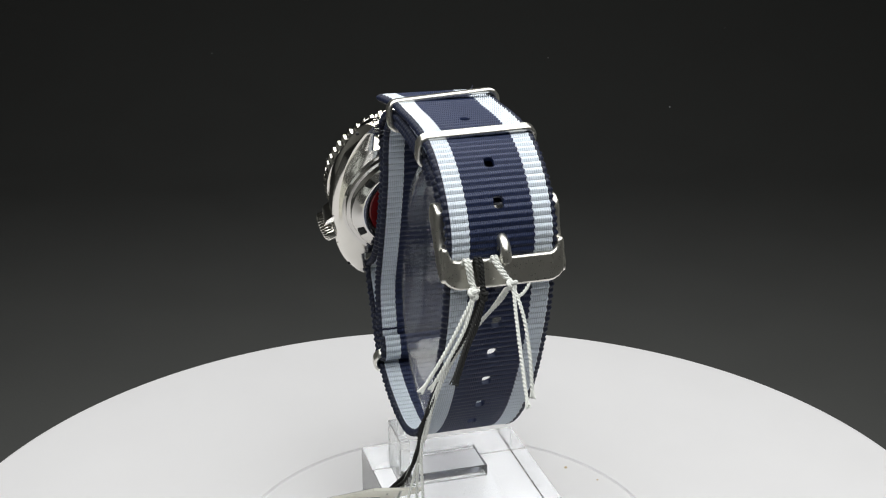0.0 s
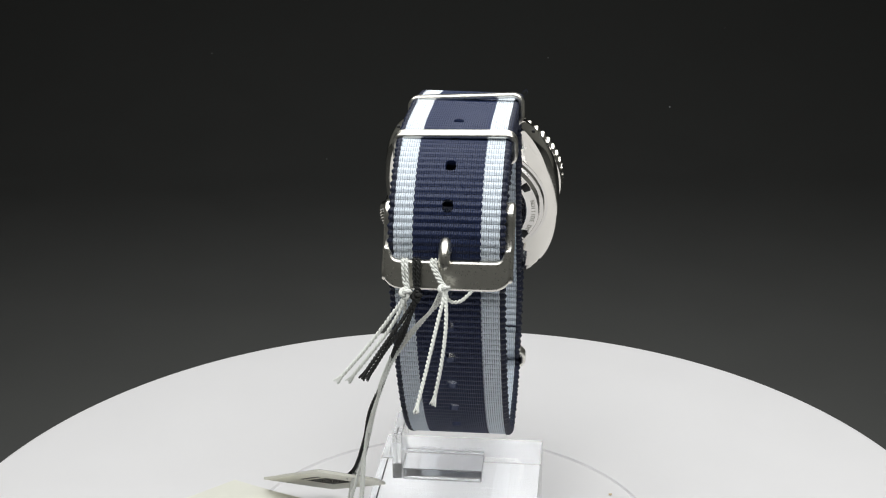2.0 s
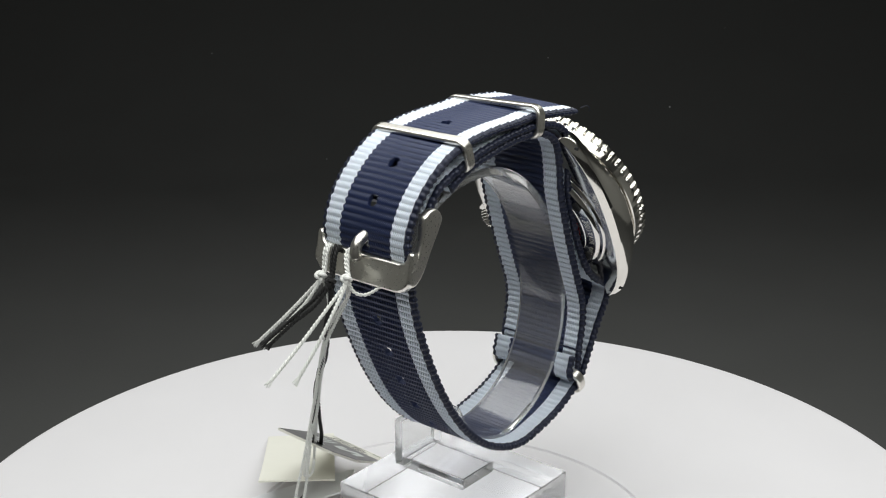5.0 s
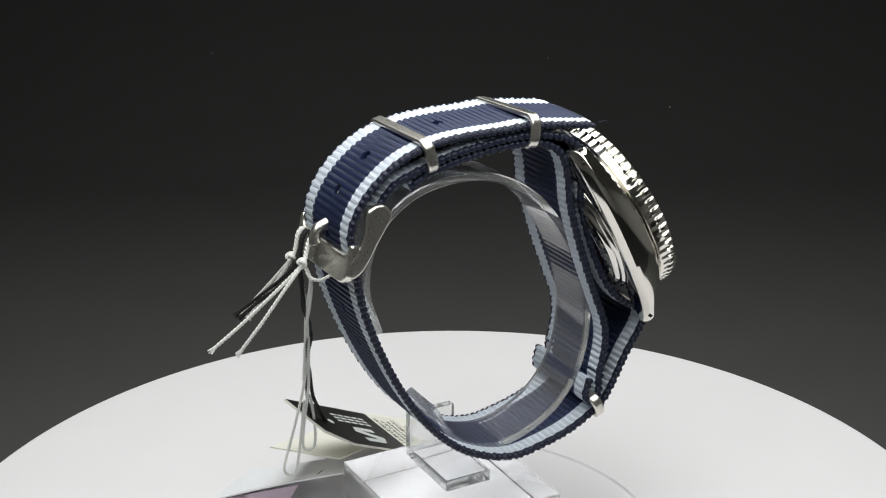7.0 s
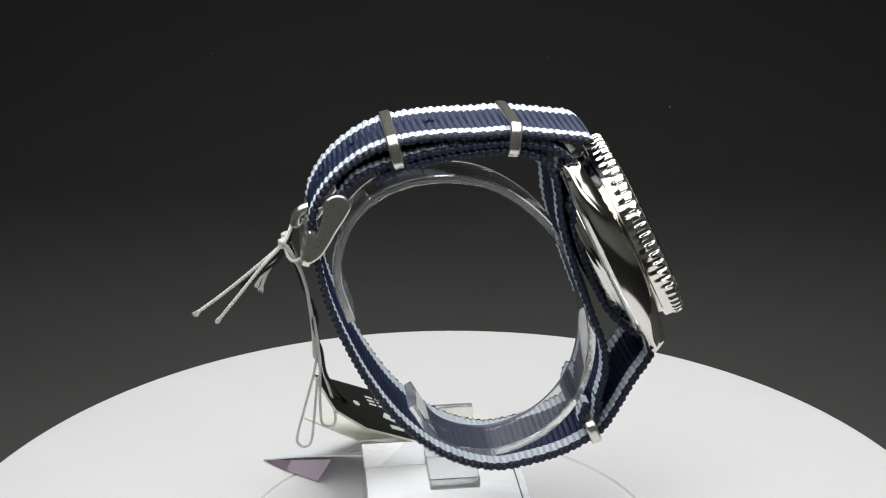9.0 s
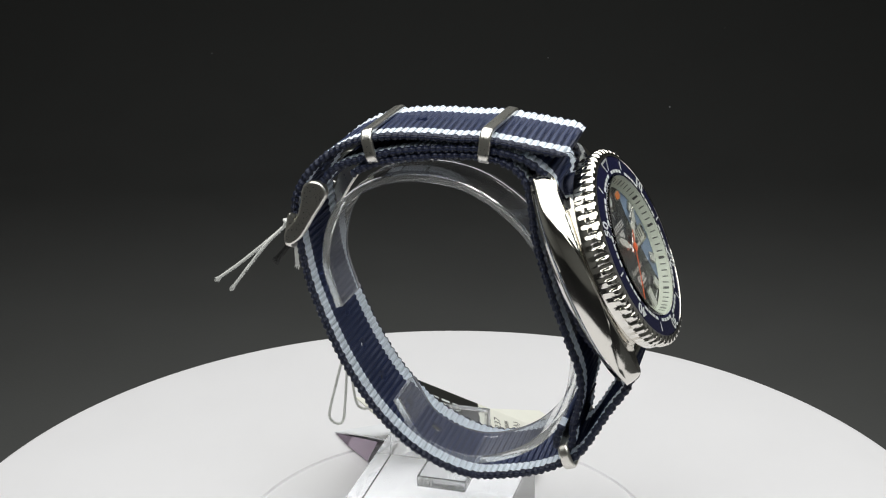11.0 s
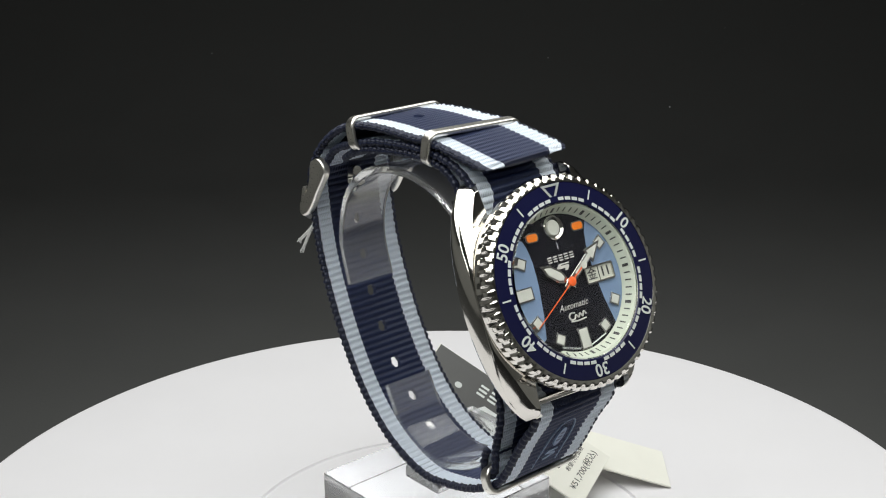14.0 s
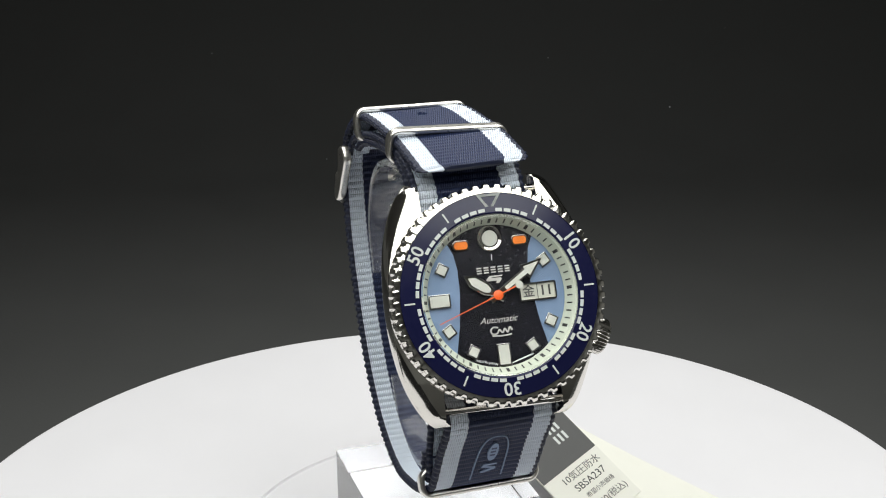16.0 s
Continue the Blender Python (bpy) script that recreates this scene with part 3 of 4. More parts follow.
    for k in range(3):
        bm.faces.new((o[k], o[(k + 1) % 3], i[(k + 1) % 3], i[k]))
    bmesh.ops.solidify(bm, geom=bm.faces[:], thickness=0.05)
    part("triangle_mark", bm, PRINT_WHITE, bez, "", FACE @ clock(17.5, 0, inner(17.5)))
    for k in (10, 20, 30, 40, 50):
        part("numeral", lettering(str(k), 3.5, 0.03, 0.05), PRINT_WHITE, bez, "", FACE @ clock(17.75, 6 * k, inner(17.5) + 0.03))
    crystal = part("crystal", lathe([(0, 0.45), (14.6, 0.45), (15.2, 0.3), (15.4, 0.0), (15.4, -0.7), (0, -0.7)], 96), CRYSTAL, watch, "flat mineral crystal", FACE)
    crystal.visible_shadow = False
    # dial
    dial = part("dial", lathe([(0, -3.6), (0, -3.2), (14.4, -3.2), (14.4, -3.6)], 96), DIAL_DARK, watch, "near-black dial with pale blue side panels", FACE)
    for sx in (-1, 1):
        edge = [(8.7, 11.3), (7.5, 8.6), (7.0, 5.5), (7.1, 1.0), (7.9, -5.0), (9.2, -10.9)]
        a0, a1 = math.atan2(11.3, 8.7), math.atan2(-10.9, 9.2)
        arc = [(14.25 * math.cos(a1 + (a0 - a1) * k / 24), 14.25 * math.sin(a1 + (a0 - a1) * k / 24)) for k in range(25)]
        part("side_panel", prism([(sx * x, y) for x, y in edge + arc], -3.19, -3.15), DIAL_BLUE, dial, "pale blue side panel", FACE)
    part("chapter_ring", lathe([(15.3, -0.75), (15.3, -1.0), (13.9, -3.0), (13.6, -3.05), (13.6, -2.9), (14.9, -0.75)], 128, closed=True), RING_PALE, watch, "pale green minute ring inside the crystal", FACE)
    for k in range(60):
        w = 0.3 if k % 5 == 0 else 0.13
        b = box(-w, w, -0.62, 0.62, -0.02, 0.03)
        m = FACE @ clock(14.25, 6 * k, -1.78) @ Matrix.Rotation(radians(58), 4, "X")
        part("minute_tick", b, BLACK, dial, "", m)
    for k in (2, 4, 5, 7, 8, 10):
        m = FACE @ clock(11.7, 30 * k, -3.15)
        part("hour_frame", box(-1.15, 1.15, -1.15, 1.15, 0, 0.45, 0.12), STEEL, dial, "", m)
        part("hour_mark", box(-0.88, 0.88, -0.88, 0.88, 0.3, 0.5, 0.06, 1), LUME, dial, "", m)
    for k in (6, 9):
        m = FACE @ clock(11.3, 30 * k, -3.15)
        part("hour_frame", box(-1.35, 1.35, -2.15, 2.15, 0, 0.45, 0.12), STEEL, dial, "", m)
        part("hour_mark", box(-1.08, 1.08, -1.88, 1.88, 0.3, 0.5, 0.06, 1), LUME, dial, "", m)
    m = FACE @ clock(11.0, 0, -3.15)
    part("round_frame", lathe([(1.75, 0), (2.45, 0), (2.45, 0.4), (2.25, 0.6), (2.0, 0.5), (1.75, 0.35)], 48, closed=True), STEEL, dial, "", m)
    part("round_mark", lathe([(0, 0), (1.55, 0), (1.55, 0.3), (1.45, 0.42), (0, 0.45)], 48), LUME, dial, "", m)
    part("twelve_line", box(-0.07, 0.07, -4.2, -3.0, 0.02, 0.06), PRINT_WHITE, dial, "", m)
    for d in (-30, 30):
        m = FACE @ clock(11.7, d, -3.15) @ Matrix.Rotation(radians(d), 4, "Z")
        part("pill_frame", prism(round_rect(1.62, 1.0, 0.8), 0, 0.4, 0.1), STEEL, dial, "", m)
        part("pill_mark", prism(round_rect(1.34, 0.74, 0.6), 0.3, 0.46, 0.06), ORANGE, dial, "orange pill-shaped mark", m)
    # day and date
    m = FACE @ Matrix.Translation((8.2, 0, -3.15))
    part("date_frame", loop_bar(round_rect(3.6, 1.6, 0.25, 2), [(-0.2, 0), (0.2, 0), (0.15, 0.4), (-0.15, 0.4)]), STEEL, dial, "", m)
    part("date_wheel", box(-3.45, 3.45, -1.45, 1.45, 0.0, 0.05), DATE_CARD, dial, "", m)
    part("day_sign", lettering("\u91d1", 2.5, 0.02, 0.02), BLACK, dial, "", m @ Matrix.Translation((-1.75, 0, 0.08)))
    part("date_digits", lettering("11", 2.7, 0.02, 0.05), BLACK, dial, "", m @ Matrix.Translation((1.75, 0, 0.08)))
    part("date_bar", box(-0.06, 0.06, -1.45, 1.45, 0.05, 0.15), BLACK, dial, "", m)
    # wordmark and badge under twelve as plain shapes
    m = FACE @ Matrix.Translation((0, 5.0, -3.18))
    for k in range(5):
        x = -2.8 + 1.4 * k
        for y in (-0.48, 0.0, 0.48):
            part("mark_bar", box(x - 0.5, x + 0.5, y - 0.14, y + 0.14, 0, 0.12, 0.03, 1), SILVER, dial, "", m)
    badge = [(1.7, 0.75), (-0.9, 0.75), (-1.7, 0.0), (-1.35, -0.25), (0.5, -0.25), (0.2, -0.75), (0.9, -0.75), (1.5, 0.1), (1.2, 0.32), (-0.6, 0.32), (-0.4, 0.5), (1.55, 0.5)]
    part("badge", prism(badge, 0, 0.15), SILVER, dial, "", FACE @ Matrix.Translation((0, 3.1, -3.18)))
    part("script", lettering("Automatic", 1.75, 0.02), SILVER, dial, "", FACE @ Matrix.Translation((0, -4.6, -3.17)) @ Matrix(((1, 0.35, 0, 0), (0, 1, 0, 0), (0, 0, 1, 0), (0, 0, 0, 1))))
    ribbon = [tube(spline(run, 0.12), 0.17, 6) for run in (
        [(-0.7, 0.6, 0), (-1.6, 0.75, 0), (-2.2, 0.2, 0), (-1.9, -0.5, 0), (-1.0, -0.5, 0), (-0.5, 0.2, 0), (0.1, -0.4, 0), (0.6, 0.3, 0), (1.1, -0.4, 0), (1.6, 0.5, 0), (2.1, -0.2, 0)],
        [(-2.0, -0.85, 0), (0.0, -1.0, 0), (1.9, -0.85, 0)])]
    part("script_badge", join(*ribbon), SILVER, dial, "", FACE @ Matrix.Translation((0.2, -6.7, -3.12)))
    part("small_print", lettering("MADE IN JAPAN", 0.62, 0.01), PRINT_WHITE, dial, "", FACE @ clock(12.9, 196, -3.16, 180))
    part("small_print", box(-2.4, 2.4, -0.12, 0.12, 0, 0.02), PRINT_WHITE, dial, "", FACE @ clock(12.9, 164, -3.16, 180))
    # hands
    def hand(name, outline, lume, deg, z, mat=STEEL):
        mm = FACE @ Matrix.Translation((0, 0, z)) @ Matrix.Rotation(radians(-deg), 4, "Z")
        h = part(name, prism(outline, 0, 0.22, 0.08, 1), mat, watch, "", mm)
        if lume:
            part("lume", prism(lume, 0.18, 0.26), LUME, h, "", mm)

    hand("hour_hand", [(-0.6, -1.6), (0.6, -1.6), (0.6, 0.9), (1.25, 2.4), (1.25, 5.6), (0, 7.6), (-1.25, 5.6), (-1.25, 2.4), (-0.6, 0.9)],
         [(0.35, 1.6), (0.82, 2.6), (0.82, 5.3), (0, 6.6), (-0.82, 5.3), (-0.82, 2.6), (-0.35, 1.6)], 304.8, -2.55)
    hand("minute_hand", [(-0.6, -1.8), (0.6, -1.8), (0.75, 2.0), (0.8, 6.8), (1.7, 6.9), (0, 11.6), (-1.7, 6.9), (-0.8, 6.8), (-0.75, 2.0)],
         [(0.4, 2.0), (0.45, 7.3), (1.05, 7.4), (0, 10.5), (-1.05, 7.4), (-0.45, 7.3), (-0.4, 2.0)], 57.0, -2.2)
    part("hub", lathe([(0, -3.2), (0.8, -3.2), (0.8, -2.0), (0, -2.0)], 24), STEEL, watch, "", FACE)
    sec = join(prism([(-0.12, -4.2), (0.12, -4.2), (0.07, 12.8), (-0.07, 12.8)], 0, 0.12), lathe([(0, 0), (0.95, 0), (0.95, 0.15), (0.7, 0.28), (0, 0.3)], 24))
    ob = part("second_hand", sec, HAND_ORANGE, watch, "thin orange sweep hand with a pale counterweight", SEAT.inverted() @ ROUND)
    cw = lathe([(0, 0.02), (0.75, 0.02), (0.75, 0.2), (0, 0.22)], 24)
    cw.transform(Matrix.Translation((0, -4.6, 0)))
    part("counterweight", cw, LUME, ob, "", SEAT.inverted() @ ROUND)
    return ob


second_hand = watch_head()


def strap_print():
    """A long outline and an oval badge printed below the case, as plain shapes on the strap."""
    a = Vector((0, 41.6, 45.9))
    b = Vector((0, 33.6, 32.2))
    along = (b - a).normalized()
    out = Vector((0, -along.z, along.y))
    if out.y < 0:
        out = -out
    m = Matrix(((-1, 0, 0, CX), (0, -along.y, out.y, a.y + out.y * 0.66), (0, -along.z, out.z, a.z + out.z * 0.66), (0, 0, 0, 1)))
    line = material("grey_blue_print", (0.16, 0.22, 0.34), 0.6, 0, 900, 0.15)
    path = [(-3.2, -16.5), (-3.0, -8), (-2.4, -4.4), (-1.2, -2.6), (1.2, -2.6), (2.4, -4.4), (3.0, -8), (3.2, -16.5)]
    part("outline_print", loop_bar([tuple(p)[:2] for p in spline([(x, y, 0) for x, y in path], 0.5)], [(-0.12, -0.3), (0.12, -0.3), (0.12, 0.06), (-0.12, 0.06)], closed=False), line, strap, "", m)
    part("oval_print", prism([(1.05 * math.cos(t * math.pi / 16), -7.6 + 2.9 * math.sin(t * math.pi / 16)) for t in range(32)], -0.3, 0.06), line, strap, "", m)
    for y in (-8.6, -7.5, -6.4):
        part("oval_bar", box(-0.55, 0.55, y - 0.25, y + 0.25, 0.0, 0.09), NAVY, strap, "", m)
    part("badge_print", prism([(1.5, -11.6), (-1.2, -11.6), (-1.6, -12.6), (0.6, -13.2), (-1.6, -14.0), (-1.2, -14.6), (1.6, -13.6), (1.4, -12.8), (-0.6, -12.3), (1.6, -12.1)], -0.3, 0.06), line, strap, "", m)


strap_print()

# ---- tags and cards ----


def plane_m(o, u, v):
    """A pose with x along u and y along v, z their upright."""
    x = Vector(u).normalized()
    z = x.cross(Vector(v)).normalized()
    y = z.cross(x)
    return Matrix(((x.x, y.x, z.x, o[0]), (x.y, y.y, z.y, o[1]), (x.z, y.z, z.z, o[2]), (0, 0, 0, 1)))


def hang_tag():
    t = thing("hang_tag", "black and cream printed hang tag leaning on the clear block", "tag")
    # x runs along the tag from its cord end, y towards its upper edge
    m = plane_m((-24.8, -23.6, 27.5), (-18.6, 33.2, -20.5), (-15.1, -5.5, 4.8))
    hole = [(4.6 + 0.9 * math.cos(k * math.pi / 8), -7.6 + 0.9 * math.sin(k * math.pi / 8)) for k in range(16)]
    part("card", prism([(-4.6, 0), (43.3, 0), (43.3, -16.8), (3.0, -16.8), (-4.0, -12.6)][::-1], -0.5, 0, 0.0), PAPER, t, "cream card", m)
    part("black_panel", prism([(-4.4, -0.1), (28.6, -0.1), (28.6, -16.7), (3.1, -16.7), (-3.8, -12.6)][::-1], 0.004, 0.05), TAG_BLACK, t, "black printed panel", m)
    part("eyelet", prism(hole, 0.0, 0.12), PRINT_WHITE, t, "", m)
    for k in range(5):
        x = 10.2 + 3.0 * k
        for y in (-6.4, -5.1, -3.8):
            part("mark_bar", box(x - 1.1, x + 1.1, y - 0.32, y + 0.32, 0.05, 0.1), PRINT_WHITE, t, "", m)
    part("badge", prism([(12.5, -8.6), (20.5, -8.6), (20.5, -10.0), (14.6, -10.0), (22.0, -12.0), (20.0, -14.4), (12.0, -14.4), (12.0, -13.0), (18.6, -13.0), (11.2, -10.6)], 0.05, 0.1), PRINT_WHITE, t, "", m)
    ink = BLACK
    rot = Matrix.Rotation(radians(90), 4, "Z")
    part("line", lettering("10\u6c17\u5727\u9632\u6c34", 2.3, 0.01), ink, t, "", m @ Matrix.Translation((31.0, -7.2, 0.03)) @ rot)
    part("line", lettering("SBSA237", 2.5, 0.01), ink, t, "", m @ Matrix.Translation((33.9, -7.0, 0.03)) @ rot)
    part("line", lettering("\u5e0c\u671b\u5c0f\u58f2\u4fa1\u683c", 1.4, 0.01), ink, t, "", m @ Matrix.Translation((36.6, -6.4, 0.03)) @ rot)
    part("line", lettering("\u00a551,700(\u7a0e\u8fbc)", 2.2, 0.01), ink, t, "", m @ Matrix.Translation((39.6, -7.6, 0.03)) @ rot)
    # printed back: bars of a code and small print
    for k in range(16):
        part("barcode_bar", box(9 + 1.0 * k, 9.25 + 1.0 * k + (0.25 if k % 3 == 0 else 0), -11.5, -5.5, -0.54, -0.5), ink, t, "", m)
    part("small_print", box(9, 24, -4.4, -3.6, -0.53, -0.5), ink, t, "", m)
    TURNING.append(t)


def paper_card(name, label, quad, sag, mat=PAPER):
    """A thin card through four corners, bowed a little."""
    bm = bmesh.new()
    a, b, c, d = [Vector(q) for q in quad]
    n = 10
    up = (b - a).cross(d - a).normalized()
    if up.z < 0:
        up = -up
    grid = [[bm.verts.new(a.lerp(b, i / n).lerp(d.lerp(c, i / n), j / n) + up * sag * math.sin(math.pi * i / n)) for j in range(n + 1)] for i in range(n + 1)]
    for i in range(n):
        for j in range(n):
            bm.faces.new((grid[i][j], grid[i + 1][j], grid[i + 1][j + 1], grid[i][j + 1]))
    bmesh.ops.recalc_face_normals(bm, faces=bm.faces)
    bmesh.ops.solidify(bm, geom=bm.faces[:], thickness=0.35)
    ob = finish(name, bm, mat, None, label)
    tagged(ob, "", "card")
    TURNING.append(ob)
    return ob


hang_tag()
paper_card("booklet_card", "plain cream folded card leaning on the clear block", [(-64.5, 8.0, 0.5), (-27.4, -29.5, 16.7), (-16.4, -17.2, 15.6), (-53.4, 20.4, 0.0)], -0.6)
g_card = paper_card("guarantee_card", "white folded card, its shaded flap painted mauve, lying under the cream card", [(-40.0, -40.0, 0.0), (-16.2, -13.0, 11.6), (-26.0, -1.0, 8.0), (-49.0, -27.0, 0.1)], 0.5, PAPER_WHITE)
# the flap's mauve holds the shade on the white card's underside
flap = bmesh.new()
fv = [flap.verts.new(q) for q in ((-40.0, -39.9, -0.15), (-34.0, -33.0, 2.5), (-25.6, -23.6, 6.4), (-27.6, -27.0, -0.25), (-34.0, -34.4, -0.25))]
flap.faces.new(fv)
bmesh.ops.solidify(flap, geom=flap.faces[:], thickness=0.3)
part("flap", flap, PURPLE, g_card, "turned-down flap with its shade painted mauve")
for k in range(9):
    u0 = Vector((-33.0 + 1.05 * k, -29.0 + 1.2 * k, 3.5 + 0.5 * k))
    bars = plane_m(u0, (-12, 12, -3.5), (-23.8, -27, -11))
    part("print_bar", box(0.5, 4.4 + (k % 3), -0.28, 0.28, 0.66, 0.72), BLACK, g_card, "", bars)

# ---- cords ----


def cord_mesh(points, r=0.3, pitch=1.7, fray=True):
    """Two plies twisted about the path, with a frayed end."""
    pts = spline(points, 0.17)
    n = len(pts)
    bms = []
    frames = []
    up = Vector((0.31, 0.5, 0.81)).normalized()
    for i, p in enumerate(pts):
        t = (pts[min(i + 1, n - 1)] - pts[max(i - 1, 0)]).normalized()
        s = t.cross(up)
        s.normalize()
        up = s.cross(t)
        frames.append((p, s, up))
    for ply in (0, math.pi):
        path = []
        for i, (p, s, u) in enumerate(frames):
            a = 2 * math.pi * i * 0.17 / pitch + ply
            path.append(p + r * 0.62 * (math.cos(a) * s + math.sin(a) * u))
        bms.append(tube(path, r * 0.72, 6))
    if fray:
        p, s, u = frames[-1]
        t = (pts[-1] - pts[-4]).normalized()
        for k in range(9):
            a = 2 * math.pi * k / 9
            e = p + t * (1.0 + 0.5 * random.random()) + (math.cos(a) * s + math.sin(a) * u) * random.uniform(0.2, 0.7)
            bms.append(tube([p - t * 0.3 + (math.cos(a) * s + math.sin(a) * u) * 0.2, (p + e) / 2 + (math.cos(a) * s + math.sin(a) * u) * 0.15, e], 0.11, 4))
    return join(*bms)


def knot_mesh(c, size, r=0.36):
    """A tight overhand knot."""
    pts = []
    for k in range(61):
        a = 2 * math.pi * k / 60
        pts.append(Vector(c) + size * Vector((0.42 * (math.sin(a) + 2 * math.sin(2 * a)) * 0.55, 0.42 * math.sin(3 * a) * 0.8, 0.42 * (math.cos(a) - 2 * math.cos(2 * a)) * 0.5)))
    return tube(pts, r, 7)


def tag_cords():
    w = thing("white_cord", "twisted white cord tied to the buckle and tags", "cord")
    runs = [
        [(-4.9, -27.6, 72.6), (-4.8, -28.6, 74.4), (-4.6, -29.9, 73.4), (-4.3, -30.6, 71.0), (-3.9, -31.7, 68.9), (-7.0, -33.8, 64.5), (-11.0, -36.2, 59.6), (-15.4, -38.3, 54.8)],
        [(-4.2, -27.6, 72.6), (-4.1, -28.7, 74.4), (-3.9, -29.9, 73.4), (-3.7, -30.6, 71.0), (-3.7, -31.7, 68.9), (-6.0, -33.9, 64.0), (-9.5, -36.0, 59.4), (-13.4, -37.5, 54.6)],
        [(1.4, -27.6, 72.8), (1.4, -28.7, 74.5), (1.6, -29.9, 73.6), (2.6, -31.2, 71.6), (3.5, -32.4, 70.0), (2.6, -37.5, 65.4), (1.4, -44.4, 59.6), (0.4, -50.2, 55.2)],
        [(0.7, -27.6, 72.8), (0.7, -28.7, 74.5), (0.9, -29.9, 73.6), (2.2, -31.2, 71.6), (3.5, -32.4, 70.0), (4.2, -36.8, 65.6), (3.9, -41.4, 60.0), (3.0, -45.6, 54.8)],
    ]
    for r in runs:
        part("strand", cord_mesh(r), CORD_WHITE, w)
    loops = [
        [(3.5, -32.0, 69.6), (4.4, -31.4, 67.6), (6.2, -30.2, 67.2), (8.2, -28.6, 68.6), (8.6, -27.2, 69.6)],
        [(3.2, -31.8, 69.6), (1.8, -30.2, 66.2), (-2.4, -28.8, 61.4), (-6.8, -27.8, 55.6), (-9.6, -27.0, 49.0), (-11.5, -26.3, 42.6), (-13.0, -26.6, 36.0), (-13.4, -29.0, 27.0), (-14.0, -31.2, 19.0), (-14.2, -31.0, 16.8), (-14.5, -29.6, 15.8), (-14.8, -28.2, 16.8), (-14.4, -27.4, 22.0), (-13.6, -26.2, 33.0)],
        [(-4.0, -31.4, 68.6), (-4.4, -29.6, 64.0), (-5.4, -28.4, 58.6), (-8.6, -26.8, 50.4), (-10.9, -26.0, 43.4), (-12.6, -25.6, 36.2), (-15.2, -25.8, 27.0), (-17.0, -25.6, 20.6), (-17.4, -24.2, 19.0), (-17.6, -22.6, 19.8), (-16.6, -22.8, 25.0), (-13.6, -24.8, 34.0)],
        [(2.6, -31.6, 69.4), (0.4, -29.4, 64.6), (-4.2, -28.0, 58.2), (-8.0, -27.4, 52.0), (-10.6, -26.9, 45.2), (-12.2, -26.8, 38.2)],
    ]
    for r in loops:
        part("strand", cord_mesh(r, 0.28, 1.6, False), CORD_WHITE, w)
    part("knot", knot_mesh((-3.9, -31.9, 69.0), 1.5), CORD_WHITE, w)
    part("knot", knot_mesh((3.4, -32.5, 70.2), 1.4), CORD_WHITE, w)
    TURNING.append(w)
    b = thing("black_cord", "twisted black cord tied to the buckle and hang tag", "cord")
    runs = [
        [(-2.6, -27.6, 72.6), (-2.6, -28.7, 74.5), (-2.5, -29.9, 73.4), (-2.3, -30.6, 70.6), (-1.9, -31.4, 68.4), (-4.2, -33.8, 64.8), (-7.4, -37.4, 60.8), (-10.4, -41.0, 57.0)],
        [(-1.8, -27.6, 72.6), (-1.8, -28.7, 74.5), (-1.7, -29.9, 73.4), (-1.7, -30.6, 70.6), (-1.7, -31.4, 68.4), (-3.6, -33.6, 64.0), (-6.8, -37.0, 60.4), (-9.6, -40.4, 56.6)],
    ]
    for r in runs:
        part("strand", cord_mesh(r, 0.33, 1.5), CORD_BLACK, b)
    runs = [
        [(-2.0, -31.0, 68.2), (-3.4, -29.8, 63.6), (-6.4, -28.6, 57.0), (-8.0, -26.6, 52.0), (-10.6, -26.8, 45.6), (-12.6, -25.2, 40.0), (-13.2, -24.4, 34.0), (-15.0, -22.2, 29.0), (-17.6, -19.9, 25.0), (-18.2, -19.2, 23.6)],
        [(-2.2, -31.0, 68.0), (-4.6, -29.2, 60.0), (-7.4, -27.6, 54.4), (-9.2, -25.9, 49.0), (-12.0, -26.2, 42.6), (-13.4, -25.6, 36.0), (-15.4, -24.6, 29.6), (-17.2, -22.4, 26.4), (-17.9, -20.4, 24.9)],
    ]
    for r in runs:
        part("strand", cord_mesh(r, 0.33, 1.5, False), CORD_BLACK, b)
    part("knot", knot_mesh((-1.9, -31.4, 68.2), 1.3), CORD_BLACK, b)
    TURNING.append(b)


tag_cords()

# ---- specks on the turntable ----
for n_, x, y, r in (("crumb", 36.6, 22.5, 0.42), ("crumb", 41.8, 14.7, 0.26)):
    bm = bmesh.new()
    bmesh.ops.create_icosphere(bm, subdivisions=2, radius=r)
    for v in bm.verts:
        v.co *= 1 + 0.35 * noise.noise(v.co * 2.1 / r)
        v.co.z *= 0.45
    bm.transform(Matrix.Translation((x, y, r * 0.4 - 0.53)))
    TURNING.append(tagged(finish(n_, bm, CREAM_SPECK), "tiny tan crumb lying on the white turntable", "crumb", "crumbs on the turntable"))

for x, y, z, r in ((133.7, 544.0, -41.5, 0.55), (-142.3, 590.2, -16.9, 0.4), (64.4, 584.8, -20.4, 0.4), (175.6, 604.2, -6.8, 0.35), (-65.7, 491.8, -56.3, 0.3)):
    bm = bmesh.new()
    bmesh.ops.create_icosphere(bm, subdivisions=1, radius=r)
    for v in bm.verts:
        v.co *= 1 + 0.4 * noise.noise(v.co * 1.7 / r + Vector((x, y, 0)))
    HOME = Matrix.Translation((x, y, z))
    tagged(finish("lint_speck", bm, PAPER_WHITE), "tiny pale lint speck clinging to the dark paper", "lint", "lint on the backdrop")

# ---- movement ----
RATE, FRONT = 11.08, 1.52


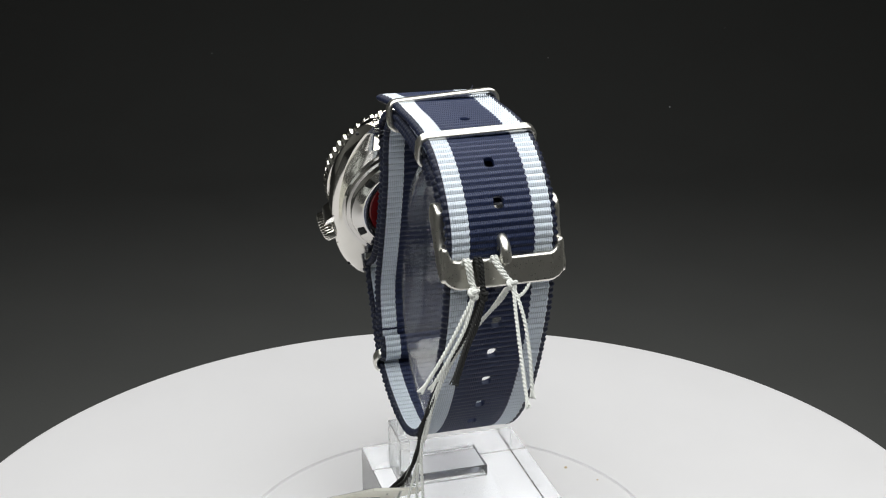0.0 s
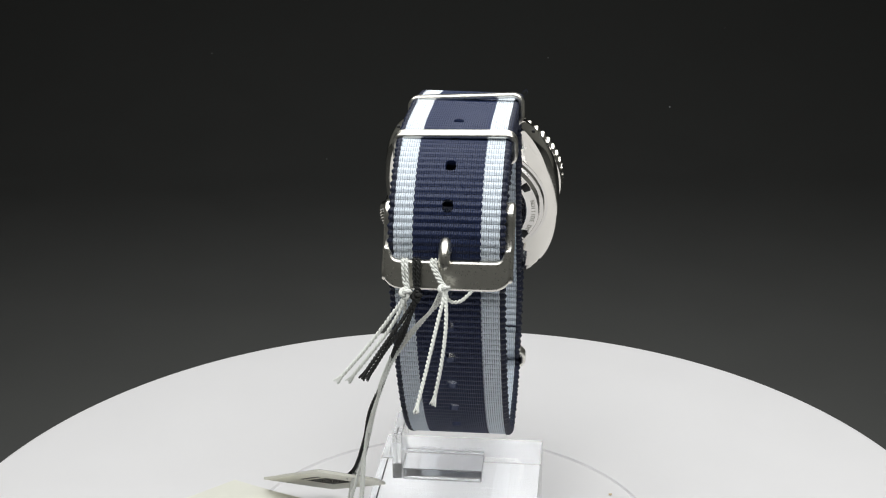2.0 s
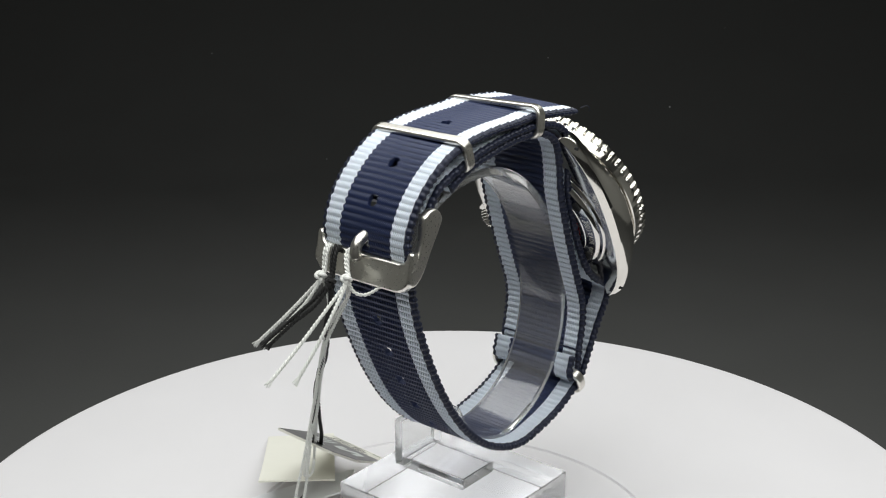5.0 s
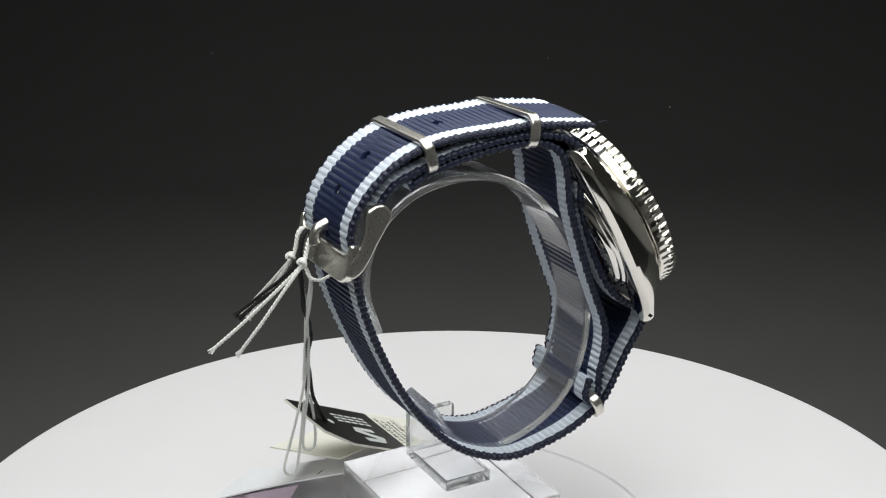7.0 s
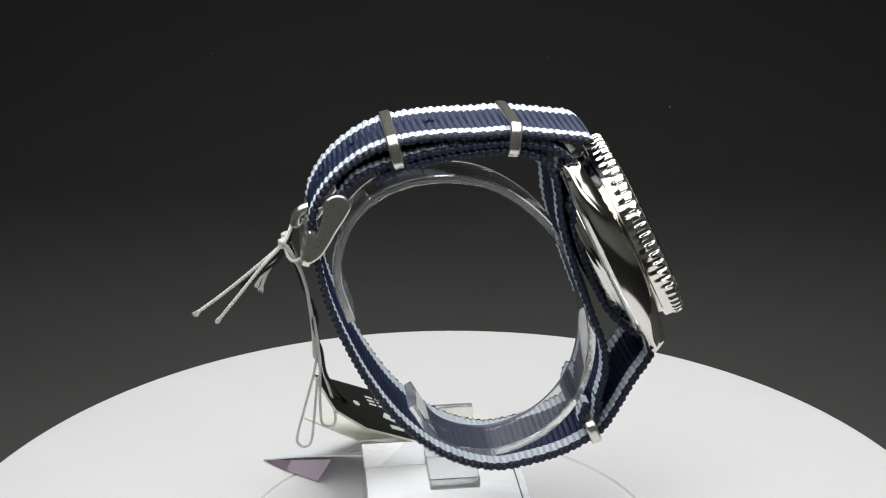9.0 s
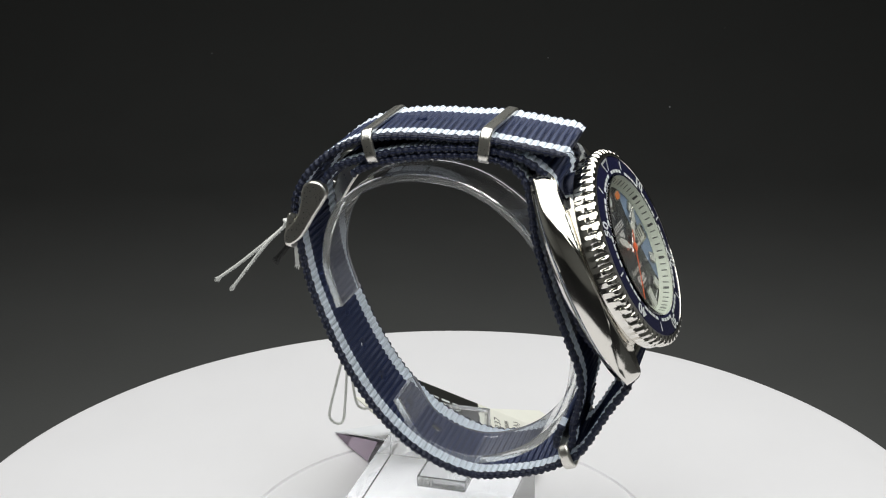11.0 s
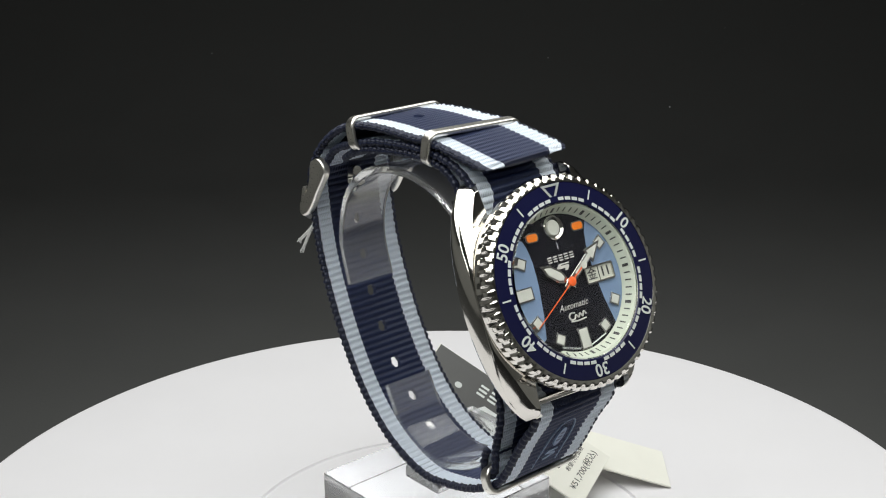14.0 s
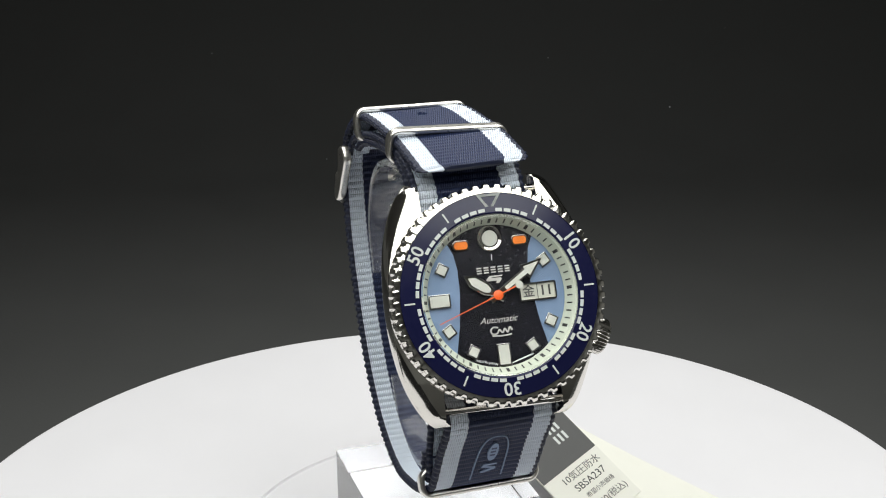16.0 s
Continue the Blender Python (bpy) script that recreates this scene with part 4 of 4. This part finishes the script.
def motions():
    for ob in TURNING:
        walk(ob, [(t / 2, pose(0, 0, 0, 0, 0, -RATE * (t / 2 - FRONT))) for t in range(33)])
    base = Matrix.Scale(0.001, 4) @ CASE_TRUE @ Matrix.Translation((0, 0, -1.85)) @ Matrix.Scale(1000, 4)
    rows = []
    for t in range(17):
        m = base @ Matrix.Rotation(-radians(6 * (41.7 + t - 16)), 4, "Z")
        rows.append((t, Matrix.LocRotScale(m.translation, m.to_quaternion(), None)))
    walk(second_hand, rows)


motions()
